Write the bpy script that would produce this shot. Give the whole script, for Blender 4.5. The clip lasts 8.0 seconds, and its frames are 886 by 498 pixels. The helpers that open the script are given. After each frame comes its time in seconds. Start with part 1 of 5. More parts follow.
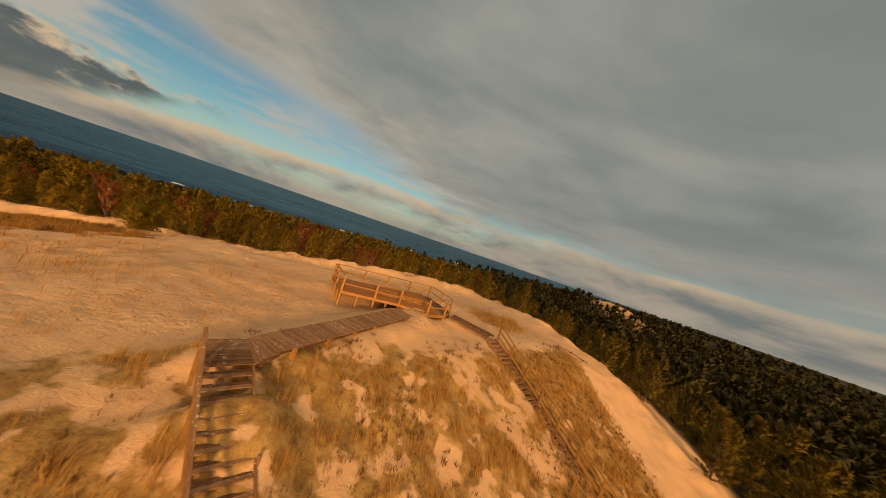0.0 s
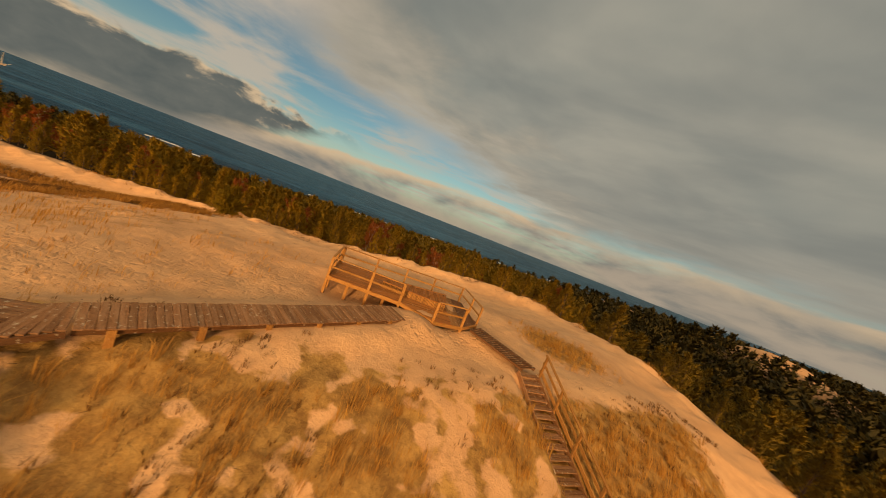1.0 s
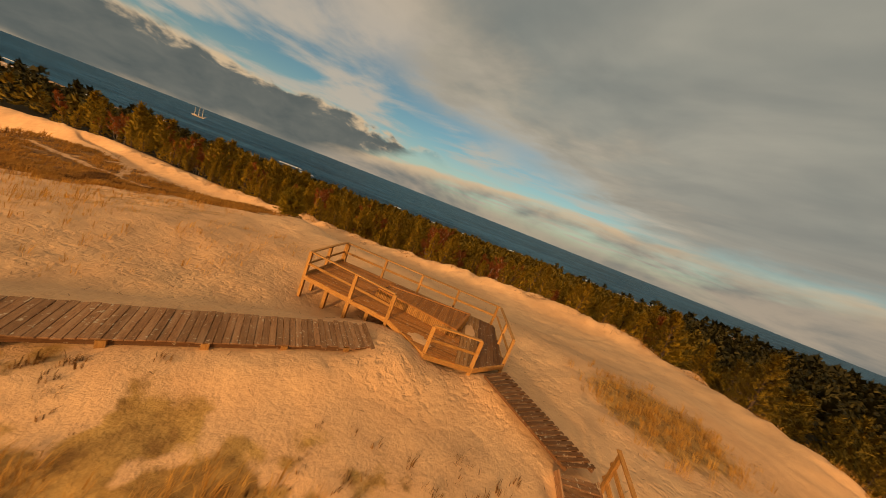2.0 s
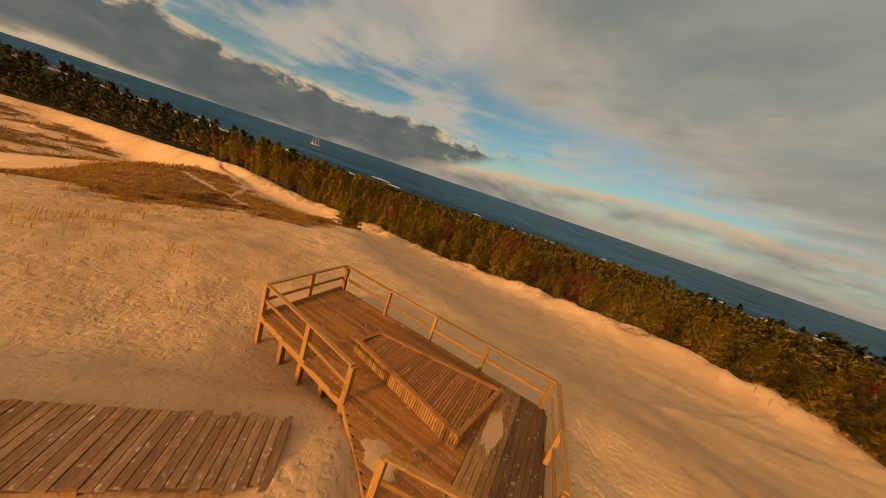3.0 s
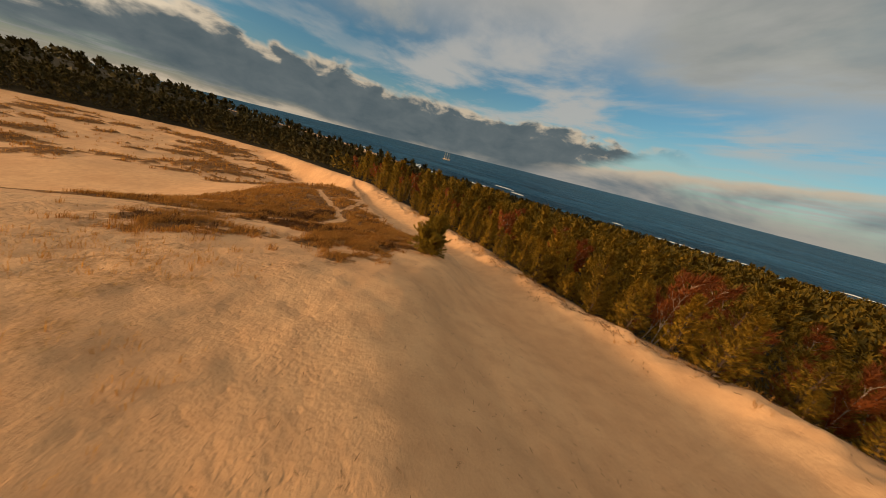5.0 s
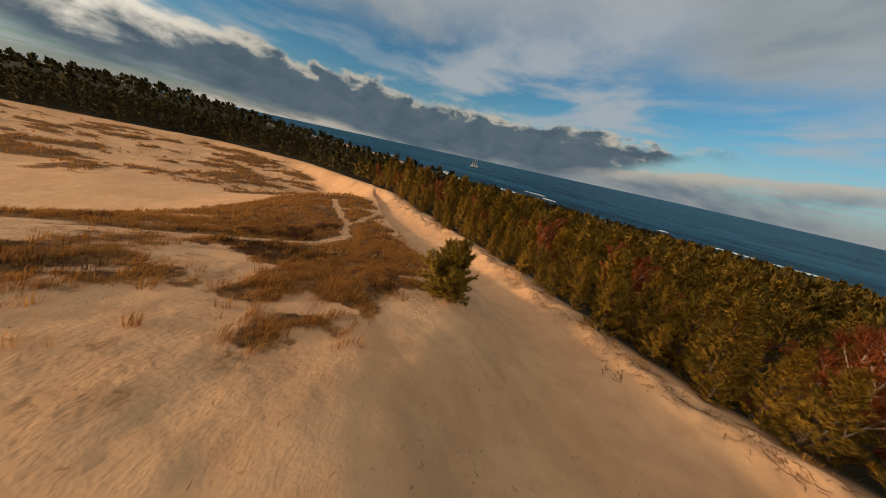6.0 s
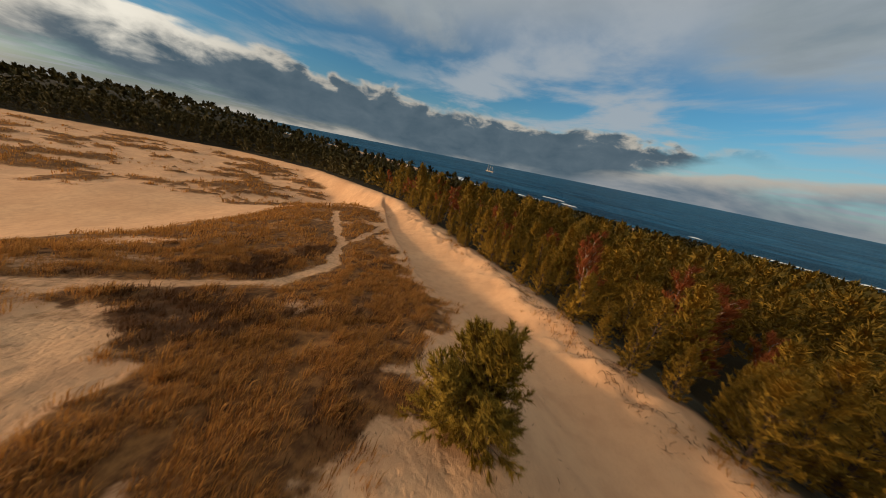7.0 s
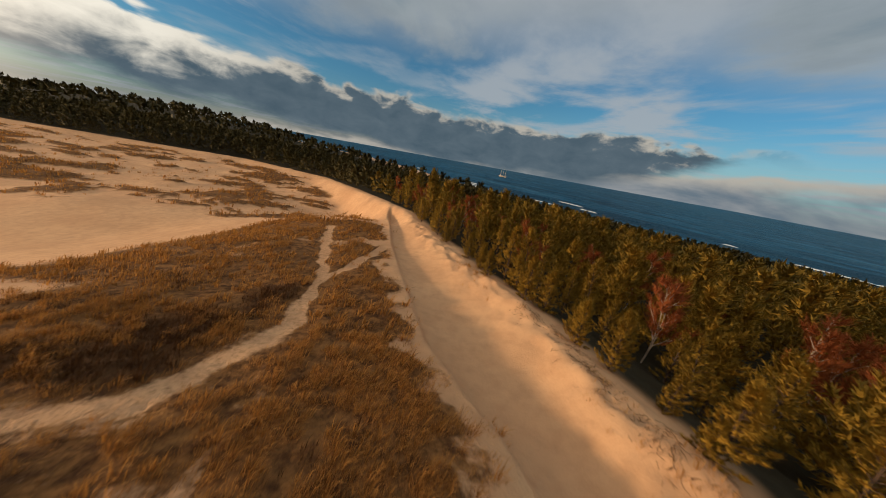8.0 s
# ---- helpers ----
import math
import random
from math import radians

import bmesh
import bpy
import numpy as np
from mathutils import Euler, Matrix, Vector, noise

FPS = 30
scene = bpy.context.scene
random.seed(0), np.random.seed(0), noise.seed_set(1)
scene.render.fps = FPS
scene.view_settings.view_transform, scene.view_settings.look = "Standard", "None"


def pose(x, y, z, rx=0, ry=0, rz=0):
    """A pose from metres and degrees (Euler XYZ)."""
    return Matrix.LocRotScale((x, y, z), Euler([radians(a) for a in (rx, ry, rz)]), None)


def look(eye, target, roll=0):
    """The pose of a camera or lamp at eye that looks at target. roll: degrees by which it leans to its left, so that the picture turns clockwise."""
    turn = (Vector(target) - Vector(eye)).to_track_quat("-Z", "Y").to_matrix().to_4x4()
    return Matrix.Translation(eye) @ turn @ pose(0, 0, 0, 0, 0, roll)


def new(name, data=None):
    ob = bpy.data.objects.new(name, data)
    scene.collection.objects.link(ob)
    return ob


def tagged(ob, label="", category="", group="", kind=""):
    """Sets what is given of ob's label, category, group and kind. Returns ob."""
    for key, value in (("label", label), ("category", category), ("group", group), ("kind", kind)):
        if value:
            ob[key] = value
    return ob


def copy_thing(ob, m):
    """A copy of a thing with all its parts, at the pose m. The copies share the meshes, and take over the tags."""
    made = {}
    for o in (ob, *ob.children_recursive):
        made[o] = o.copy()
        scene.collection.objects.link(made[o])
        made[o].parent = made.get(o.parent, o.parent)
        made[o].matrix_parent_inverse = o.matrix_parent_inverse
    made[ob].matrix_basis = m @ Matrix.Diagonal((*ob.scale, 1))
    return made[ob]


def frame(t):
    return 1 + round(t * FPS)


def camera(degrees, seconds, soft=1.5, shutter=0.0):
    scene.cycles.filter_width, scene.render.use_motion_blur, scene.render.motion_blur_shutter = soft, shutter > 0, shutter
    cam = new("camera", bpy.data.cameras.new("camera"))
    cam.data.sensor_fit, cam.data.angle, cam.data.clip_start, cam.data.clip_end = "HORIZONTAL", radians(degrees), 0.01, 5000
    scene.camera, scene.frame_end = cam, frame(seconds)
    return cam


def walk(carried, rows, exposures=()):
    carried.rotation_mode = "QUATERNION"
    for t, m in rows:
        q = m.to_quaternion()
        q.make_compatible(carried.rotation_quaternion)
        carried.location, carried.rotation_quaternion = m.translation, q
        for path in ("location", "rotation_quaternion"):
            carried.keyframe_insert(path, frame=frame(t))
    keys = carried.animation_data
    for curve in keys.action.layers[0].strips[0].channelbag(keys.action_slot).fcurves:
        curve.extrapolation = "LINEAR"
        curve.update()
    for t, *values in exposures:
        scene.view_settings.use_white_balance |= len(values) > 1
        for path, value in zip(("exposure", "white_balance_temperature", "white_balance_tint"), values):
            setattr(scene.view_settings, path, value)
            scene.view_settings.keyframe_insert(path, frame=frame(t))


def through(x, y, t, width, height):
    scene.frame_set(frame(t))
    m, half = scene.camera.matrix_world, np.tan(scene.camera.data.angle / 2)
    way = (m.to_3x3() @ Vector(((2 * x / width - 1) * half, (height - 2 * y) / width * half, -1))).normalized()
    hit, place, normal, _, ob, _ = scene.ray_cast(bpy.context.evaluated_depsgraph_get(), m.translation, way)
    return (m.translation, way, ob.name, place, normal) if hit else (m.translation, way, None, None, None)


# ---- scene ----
cam = camera(115.6, 8.0, soft=0.55, shutter=0.2)
EYE = 34.0  # the first eye's height over the sea
# seconds, x, y, z from the first eye, then degrees to the left of +y, up, and leaning left
PATH = [
    (0, 0.000, 0.000, 0.000, 0.27, -1.54, 18.97),
    (0.5, 2.220, 3.163, -0.079, 9.69, -3.63, 20.48),
    (1, 3.977, 6.433, -0.327, 18.80, -5.65, 21.38),
    (1.2, 4.549, 7.766, -0.465, 22.48, -6.20, 21.14),
    (2.3, 4.713, 13.823, -0.259, 39.32, -10.82, 21.00),
    (2.5, 4.399, 14.862, -0.063, 42.62, -11.81, 20.28),
    (3, 3.019, 17.369, 0.255, 51.05, -13.68, 18.67),
    (3.5, 1.191, 19.492, 0.413, 58.56, -15.53, 17.13),
    (4, -1.181, 21.625, 0.461, 66.00, -17.33, 15.71),
    (4.5, -3.916, 23.373, 0.229, 71.69, -18.50, 14.87),
    (4.7, -5.217, 23.937, 0.129, 73.59, -18.89, 14.57),
    (5.8, -14.476, 26.305, -0.986, 81.49, -19.05, 12.68),
    (6, -16.109, 26.568, -1.007, 82.35, -19.11, 12.35),
    (6.5, -20.272, 26.972, -1.339, 84.12, -18.89, 11.65),
    (7, -25.116, 27.121, -1.509, 85.78, -18.64, 11.25),
    (7.5, -29.752, 27.222, -1.791, 87.31, -18.51, 10.61),
    (8, -35.453, 26.881, -2.116, 88.62, -18.03, 10.31),
]


def aim(x, y, z, yaw, pitch, roll):
    a, b = radians(yaw), radians(pitch)
    ahead = Vector((-math.sin(a) * math.cos(b), math.cos(a) * math.cos(b), math.sin(b)))
    eye = Vector((x, y, z + EYE))
    return look(eye, eye + ahead, roll)


EXPOSURES = [(0.0, 0.14, 8900, 16), (1.0, 0.18, 9900, 18), (3.0, 0.19, 9300, 17), (4.5, 0.16, 8200, 15), (6.2, 0.05, 6250, 10), (8.0, 0.03, 6150, 10)]
walk(cam, [(t, aim(*r)) for t, *r in PATH], EXPOSURES)
# ---- end of camera ----

# ---- world, sun ----
SUN_FROM = Vector((0.24, -0.971, 0.0))
SUN_HEIGHT = radians(11.0)

world = bpy.data.worlds.new("world")
scene.world = world
world.use_nodes = True


def link_math(tree, op, a, b=None, c=None, clamp=False):
    n = tree.nodes.new("ShaderNodeMath")
    n.operation, n.use_clamp = op, clamp
    for i, v in enumerate((a, b, c)):
        if v is None:
            continue
        if isinstance(v, (int, float)):
            n.inputs[i].default_value = v
        else:
            tree.links.new(v, n.inputs[i])
    return n.outputs[0]


def ramp_between(tree, v, lo, hi, out_lo=0.0, out_hi=1.0):
    n = tree.nodes.new("ShaderNodeMapRange")
    n.interpolation_type = "SMOOTHSTEP"
    for i, w in enumerate((v, lo, hi, out_lo, out_hi)):
        if isinstance(w, (int, float)):
            n.inputs[i].default_value = w
        else:
            tree.links.new(w, n.inputs[i])
    return n.outputs[0]


def mix_col(tree, f, a, b, blend="MIX"):
    n = tree.nodes.new("ShaderNodeMix")
    n.data_type, n.blend_type = "RGBA", blend
    for k, v in ((0, f), (6, a), (7, b)):
        if isinstance(v, (int, float)):
            n.inputs[k].default_value = v
        elif isinstance(v, tuple):
            n.inputs[k].default_value = (*v, 1.0) if len(v) == 3 else v
        else:
            tree.links.new(v, n.inputs[k])
    return n.outputs[2]


def noise_tex(tree, vec, scale, detail=4.0, rough=0.55, distort=0.0, dims="3D"):
    n = tree.nodes.new("ShaderNodeTexNoise")
    n.noise_dimensions = dims
    n.inputs["Scale"].default_value, n.inputs["Detail"].default_value = scale, detail
    n.inputs["Roughness"].default_value, n.inputs["Distortion"].default_value = rough, distort
    if vec is not None:
        tree.links.new(vec, n.inputs["Vector"])
    return n.outputs["Fac"]


def build_sky():
    t = world.node_tree
    t.nodes.clear()
    out = t.nodes.new("ShaderNodeOutputWorld")
    back = t.nodes.new("ShaderNodeBackground")
    sky = t.nodes.new("ShaderNodeTexSky")
    sky.sky_type, sky.sun_disc = "NISHITA", False
    sky.sun_elevation, sky.sun_rotation = SUN_HEIGHT, radians(166)
    sky.air_density, sky.dust_density, sky.ozone_density = 1.0, 0.6, 2.0
    gen = t.nodes.new("ShaderNodeTexCoord").outputs["Generated"]
    sep = t.nodes.new("ShaderNodeSeparateXYZ")
    t.links.new(gen, sep.inputs[0])
    x, y, z = sep.outputs
    zz = link_math(t, "MAXIMUM", z, 0.012)
    zs = link_math(t, "ADD", zz, 0.035)
    u, v = link_math(t, "DIVIDE", x, zs), link_math(t, "DIVIDE", y, zs)
    flat = t.nodes.new("ShaderNodeCombineXYZ")
    # the cloud deck lies level
    t.links.new(link_math(t, "MULTIPLY", u, 0.8), flat.inputs[0])
    t.links.new(v, flat.inputs[1])
    deck = flat.outputs[0]
    big = noise_tex(t, deck, 0.30, 3.0, 0.5, 0.2)
    mid = noise_tex(t, deck, 0.75, 7.0, 0.56, 0.25)
    elev = link_math(t, "ARCSINE", z)
    az = link_math(t, "ARCTAN2", link_math(t, "MULTIPLY", x, -1.0), y)
    ring = t.nodes.new("ShaderNodeCombineXYZ")
    t.links.new(link_math(t, "MULTIPLY", az, 2.2), ring.inputs[0])
    t.links.new(link_math(t, "MULTIPLY", elev, 8.0), ring.inputs[1])
    puff = noise_tex(t, ring.outputs[0], 1.6, 8.0, 0.58, 0.25)
    heap = t.nodes.new("ShaderNodeCombineXYZ")
    t.links.new(link_math(t, "MULTIPLY", az, 5.0), heap.inputs[0])
    t.links.new(link_math(t, "MULTIPLY", elev, 9.0), heap.inputs[1])
    fine = noise_tex(t, heap.outputs[0], 2.6, 7.0, 0.58, 0.35)
    bulge = noise_tex(t, heap.outputs[0], 1.3, 4.0, 0.5, 0.6)
    # overcast overhead and to the north-east, open sky in the west
    q = link_math(t, "SUBTRACT", link_math(t, "MULTIPLY", link_math(t, "ABSOLUTE", v), 0.30), link_math(t, "MULTIPLY", u, 0.95))
    q = link_math(t, "ADD", q, link_math(t, "MULTIPLY", link_math(t, "SUBTRACT", big, 0.5), 2.2))
    q = link_math(t, "ADD", q, link_math(t, "MULTIPLY", link_math(t, "SUBTRACT", mid, 0.5), 4.4))
    over = ramp_between(t, q, 1.5, 3.1, 1.0, 0.0)
    wob = link_math(t, "MULTIPLY", link_math(t, "SUBTRACT", puff, 0.5), 0.125)
    e1 = link_math(t, "ADD", elev, link_math(t, "ADD", link_math(t, "MULTIPLY", wob, 0.6), link_math(t, "MULTIPLY", link_math(t, "SUBTRACT", bulge, 0.5), 0.13)))
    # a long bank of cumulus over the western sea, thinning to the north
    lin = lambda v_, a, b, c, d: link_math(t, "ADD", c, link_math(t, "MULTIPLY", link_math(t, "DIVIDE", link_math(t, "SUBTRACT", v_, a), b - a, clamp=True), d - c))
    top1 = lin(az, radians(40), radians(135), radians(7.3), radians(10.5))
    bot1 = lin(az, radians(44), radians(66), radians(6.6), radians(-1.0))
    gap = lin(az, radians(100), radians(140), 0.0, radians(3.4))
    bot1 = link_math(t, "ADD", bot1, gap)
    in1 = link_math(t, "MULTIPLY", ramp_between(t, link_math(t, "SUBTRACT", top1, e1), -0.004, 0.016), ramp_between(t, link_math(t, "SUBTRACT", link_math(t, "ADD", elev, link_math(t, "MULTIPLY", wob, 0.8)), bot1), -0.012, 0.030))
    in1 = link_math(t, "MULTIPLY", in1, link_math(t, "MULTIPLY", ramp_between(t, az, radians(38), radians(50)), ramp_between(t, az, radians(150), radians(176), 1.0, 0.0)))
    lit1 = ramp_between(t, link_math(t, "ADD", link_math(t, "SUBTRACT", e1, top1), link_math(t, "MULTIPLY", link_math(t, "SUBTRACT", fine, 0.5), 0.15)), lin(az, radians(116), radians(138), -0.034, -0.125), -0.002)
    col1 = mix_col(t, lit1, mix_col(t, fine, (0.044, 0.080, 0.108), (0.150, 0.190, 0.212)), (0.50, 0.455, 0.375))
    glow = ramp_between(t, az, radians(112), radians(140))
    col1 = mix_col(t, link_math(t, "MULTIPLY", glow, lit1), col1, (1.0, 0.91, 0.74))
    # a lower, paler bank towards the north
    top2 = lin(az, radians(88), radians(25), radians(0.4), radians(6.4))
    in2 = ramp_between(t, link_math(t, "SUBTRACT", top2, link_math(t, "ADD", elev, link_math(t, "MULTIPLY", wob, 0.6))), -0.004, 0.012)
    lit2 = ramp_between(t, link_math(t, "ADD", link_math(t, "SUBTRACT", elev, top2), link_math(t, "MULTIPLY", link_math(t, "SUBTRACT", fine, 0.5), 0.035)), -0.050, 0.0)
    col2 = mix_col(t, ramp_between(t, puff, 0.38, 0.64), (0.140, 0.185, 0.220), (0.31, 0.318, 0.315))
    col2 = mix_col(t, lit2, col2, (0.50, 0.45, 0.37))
    wisp = link_math(t, "MULTIPLY", ramp_between(t, mid, 0.43, 0.62, 0.0, 0.85), ramp_between(t, big, 0.3, 0.6))
    pale = ramp_between(t, elev, 0.0, 0.20, 0.55, 0.0)
    dusk = ramp_between(t, az, radians(70), radians(105))
    deckcol = mix_col(t, ramp_between(t, noise_tex(t, deck, 0.55, 4.0, 0.5, 0.5), 0.30, 0.70), (0.156, 0.218, 0.262), (0.284, 0.340, 0.368))
    deckcol = mix_col(t, ramp_between(t, q, 1.0, 2.6), deckcol, (0.44, 0.44, 0.41))
    lump = mix_col(t, ramp_between(t, noise_tex(t, deck, 1.3, 6.0, 0.55, 0.3), 0.35, 0.65), (0.90, 0.91, 0.92), (1.09, 1.08, 1.06))
    deckcol = mix_col(t, 1.0, deckcol, lump, "MULTIPLY")
    # the overcast is brightest overhead
    deckcol = mix_col(t, ramp_between(t, elev, 0.75, 1.35), deckcol, (0.80, 0.80, 0.76))
    deckcol = mix_col(t, ramp_between(t, elev, 0.06, 0.38, 0.3, 1.0), (0.238, 0.282, 0.310), deckcol)
    blue = mix_col(t, 1.0, sky.outputs[0], (0.052, 0.093, 0.108), "MULTIPLY")
    col = mix_col(t, pale, blue, mix_col(t, dusk, (0.42, 0.49, 0.52), (0.32, 0.30, 0.255)))
    col = mix_col(t, wisp, col, (0.41, 0.435, 0.445))
    haze = ramp_between(t, elev, 0.0, 0.05, 0.8, 0.0)
    col = mix_col(t, haze, col, mix_col(t, dusk, (0.33, 0.335, 0.31), (0.25, 0.240, 0.210)))
    broken = noise_tex(t, ring.outputs[0], 0.8, 5.0, 0.55, 0.4)
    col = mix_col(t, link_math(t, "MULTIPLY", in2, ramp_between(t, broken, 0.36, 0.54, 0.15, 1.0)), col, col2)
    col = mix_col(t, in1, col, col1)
    over = link_math(t, "MULTIPLY", over, ramp_between(t, link_math(t, "ADD", elev, link_math(t, "MULTIPLY", wob, 1.3)), 0.05, 0.17))
    col = mix_col(t, over, col, deckcol)
    # the sky opens and brightens round the low sun in the south
    facing = t.nodes.new("ShaderNodeVectorMath")
    facing.operation = "DOT_PRODUCT"
    t.links.new(gen, facing.inputs[0])
    facing.inputs[1].default_value = (SUN_FROM.normalized() * math.cos(SUN_HEIGHT) + Vector((0, 0, math.sin(SUN_HEIGHT))))
    col = mix_col(t, ramp_between(t, facing.outputs["Value"], 0.55, 1.0), col, (1.6, 1.28, 0.92))
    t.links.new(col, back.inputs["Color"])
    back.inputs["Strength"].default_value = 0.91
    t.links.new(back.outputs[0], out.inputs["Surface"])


build_sky()

sun = new("sun", bpy.data.lights.new("sun", "SUN"))
sun.data.energy, sun.data.angle, sun.data.color = 2.9, radians(4.0), (1.0, 0.74, 0.46)
sun.matrix_world = look(SUN_FROM * 300 + Vector((0, 0, 300 * math.tan(SUN_HEIGHT) + 28)), (0, 0, 28))


# ---- materials ----
def material(name):
    m = bpy.data.materials.new(name)
    m.use_nodes = True
    t = m.node_tree
    return m, t, t.nodes["Principled BSDF"]


def coord(t, kind="Object", scale=(1, 1, 1)):
    c = t.nodes.new("ShaderNodeTexCoord")
    mp = t.nodes.new("ShaderNodeMapping")
    mp.inputs["Scale"].default_value = scale
    t.links.new(c.outputs[kind], mp.inputs[0])
    return mp.outputs[0]


def bump(t, bsdf, height, strength, distance, under=None):
    b = t.nodes.new("ShaderNodeBump")
    b.inputs["Strength"].default_value, b.inputs["Distance"].default_value = strength, distance
    t.links.new(height, b.inputs["Height"])
    if under is not None:
        t.links.new(under, b.inputs["Normal"])
    t.links.new(b.outputs[0], bsdf.inputs["Normal"])
    return b.outputs[0]


def sand_material():
    m, t, b = material("sand")
    p = coord(t)
    big, mid, fine = noise_tex(t, p, 0.12, 4), noise_tex(t, p, 0.9, 6, 0.6), noise_tex(t, p, 14.0, 6, 0.7)
    grain = noise_tex(t, p, 90.0, 3, 0.7)
    c = mix_col(t, ramp_between(t, big, 0.3, 0.7), (0.60, 0.322, 0.156), (0.70, 0.393, 0.196))
    c = mix_col(t, ramp_between(t, mid, 0.35, 0.75, 0.0, 0.5), c, (0.46, 0.235, 0.112))
    c = mix_col(t, ramp_between(t, fine, 0.5, 0.8, 0.0, 0.35), c, (0.35, 0.170, 0.080))
    a = t.nodes.new("ShaderNodeAttribute")
    a.attribute_name = "litter"
    patch = noise_tex(t, p, 3.5, 7, 0.68)
    f = ramp_between(t, link_math(t, "ADD", link_math(t, "MULTIPLY", a.outputs["Fac"], 0.75), link_math(t, "MULTIPLY", patch, 0.6)), 0.50, 0.82, 0.0, 0.98)
    # golden stalks in the east, a browner mat in the west
    sx = t.nodes.new("ShaderNodeSeparateXYZ")
    t.links.new(p, sx.inputs[0])
    east = ramp_between(t, sx.outputs[0], -22.0, -12.0)
    straw = mix_col(t, ramp_between(t, noise_tex(t, p, 1.6, 8, 0.72), 0.32, 0.68), mix_col(t, east, (0.055, 0.020, 0.006), (0.20, 0.095, 0.028)), mix_col(t, east, (0.29, 0.128, 0.036), (0.48, 0.260, 0.082)))
    # the brow's shade is mixed into the straw colour as dark brown
    h = t.nodes.new("ShaderNodeAttribute")
    h.attribute_name = "brow_shade"
    straw = mix_col(t, link_math(t, "MULTIPLY", h.outputs["Fac"], 0.85), straw, mix_col(t, noise_tex(t, p, 2.2, 6, 0.7), (0.022, 0.009, 0.004), (0.125, 0.055, 0.018)))
    c = mix_col(t, f, c, straw)
    w = t.nodes.new("ShaderNodeAttribute")
    w.attribute_name = "woods"
    needle = mix_col(t, noise_tex(t, p, 1.3, 6, 0.7), (0.018, 0.013, 0.006), (0.050, 0.036, 0.015))
    c = mix_col(t, w.outputs["Fac"], c, needle)
    t.links.new(c, b.inputs["Base Color"])
    b.inputs["Roughness"].default_value = 0.95
    b.inputs["Specular IOR Level"].default_value = 0.15
    tread = noise_tex(t, p, 5.2, 4, 0.6, 0.4)
    hgt = link_math(t, "ADD", link_math(t, "MULTIPLY", tread, 0.034), link_math(t, "MULTIPLY", fine, 0.020))
    # worn footprints, pit beside pit
    foot = t.nodes.new("ShaderNodeAttribute")
    foot.attribute_name = "trodden"
    warp = t.nodes.new("ShaderNodeVectorMath")
    warp.operation = "ADD"
    t.links.new(p, warp.inputs[0])
    t.links.new(link_math(t, "MULTIPLY", noise_tex(t, p, 2.4, 3, 0.6), 0.55), warp.inputs[1])
    for size, deep in ((2.6, 0.030), (4.1, 0.024)):
        pit = t.nodes.new("ShaderNodeTexVoronoi")
        pit.inputs["Scale"].default_value = size
        t.links.new(warp.outputs[0], pit.inputs["Vector"])
        dip = ramp_between(t, pit.outputs["Distance"], 0.04, 0.52, 0.0, deep)
        hgt = link_math(t, "ADD", hgt, link_math(t, "MULTIPLY", dip, foot.outputs["Fac"]))
    hgt = link_math(t, "ADD", hgt, link_math(t, "MULTIPLY", grain, 0.004))
    bump(t, b, hgt, 1.0, 1.25)
    return m


def wood_material(name, dark, light, grey, wet=0.0):
    m, t, b = material(name)
    info = t.nodes.new("ShaderNodeObjectInfo")
    p = coord(t, "Object", (1.0, 9.0, 9.0))
    shift = t.nodes.new("ShaderNodeVectorMath")
    shift.operation = "ADD"
    t.links.new(p, shift.inputs[0])
    sc = link_math(t, "MULTIPLY", info.outputs["Random"], 60.0)
    t.links.new(sc, shift.inputs[1])
    p = shift.outputs[0]
    grain = noise_tex(t, p, 6.0, 8, 0.7, 0.6)
    blot = noise_tex(t, p, 0.8, 4, 0.6)
    c = mix_col(t, ramp_between(t, grain, 0.3, 0.7), dark, light)
    c = mix_col(t, ramp_between(t, blot, 0.4, 0.75, 0.0, 0.6), c, grey)
    tone = ramp_between(t, info.outputs["Random"], 0.0, 1.0, 0.80, 1.18)
    cc = t.nodes.new("ShaderNodeCombineXYZ")
    for i in range(3):
        t.links.new(tone, cc.inputs[i])
    c = mix_col(t, 1.0, c, cc.outputs[0], "MULTIPLY")
    drop = t.nodes.new("ShaderNodeVectorMath")
    drop.operation = "ADD"
    t.links.new(coord(t, "Object", (1, 1, 1)), drop.inputs[0])
    t.links.new(link_math(t, "MULTIPLY", info.outputs["Random"], 83.0), drop.inputs[1])
    spot = noise_tex(t, drop.outputs[0], 9.0, 4, 0.62)
    c = mix_col(t, ramp_between(t, spot, 0.61, 0.66, 0.0, wet), c, (0.50, 0.38, 0.25))
    t.links.new(c, b.inputs["Base Color"])
    t.links.new(ramp_between(t, grain, 0.2, 0.8, 0.6, 0.85), b.inputs["Roughness"])
    b.inputs["Specular IOR Level"].default_value = 0.06
    bump(t, b, grain, 0.5, 0.01)
    return m


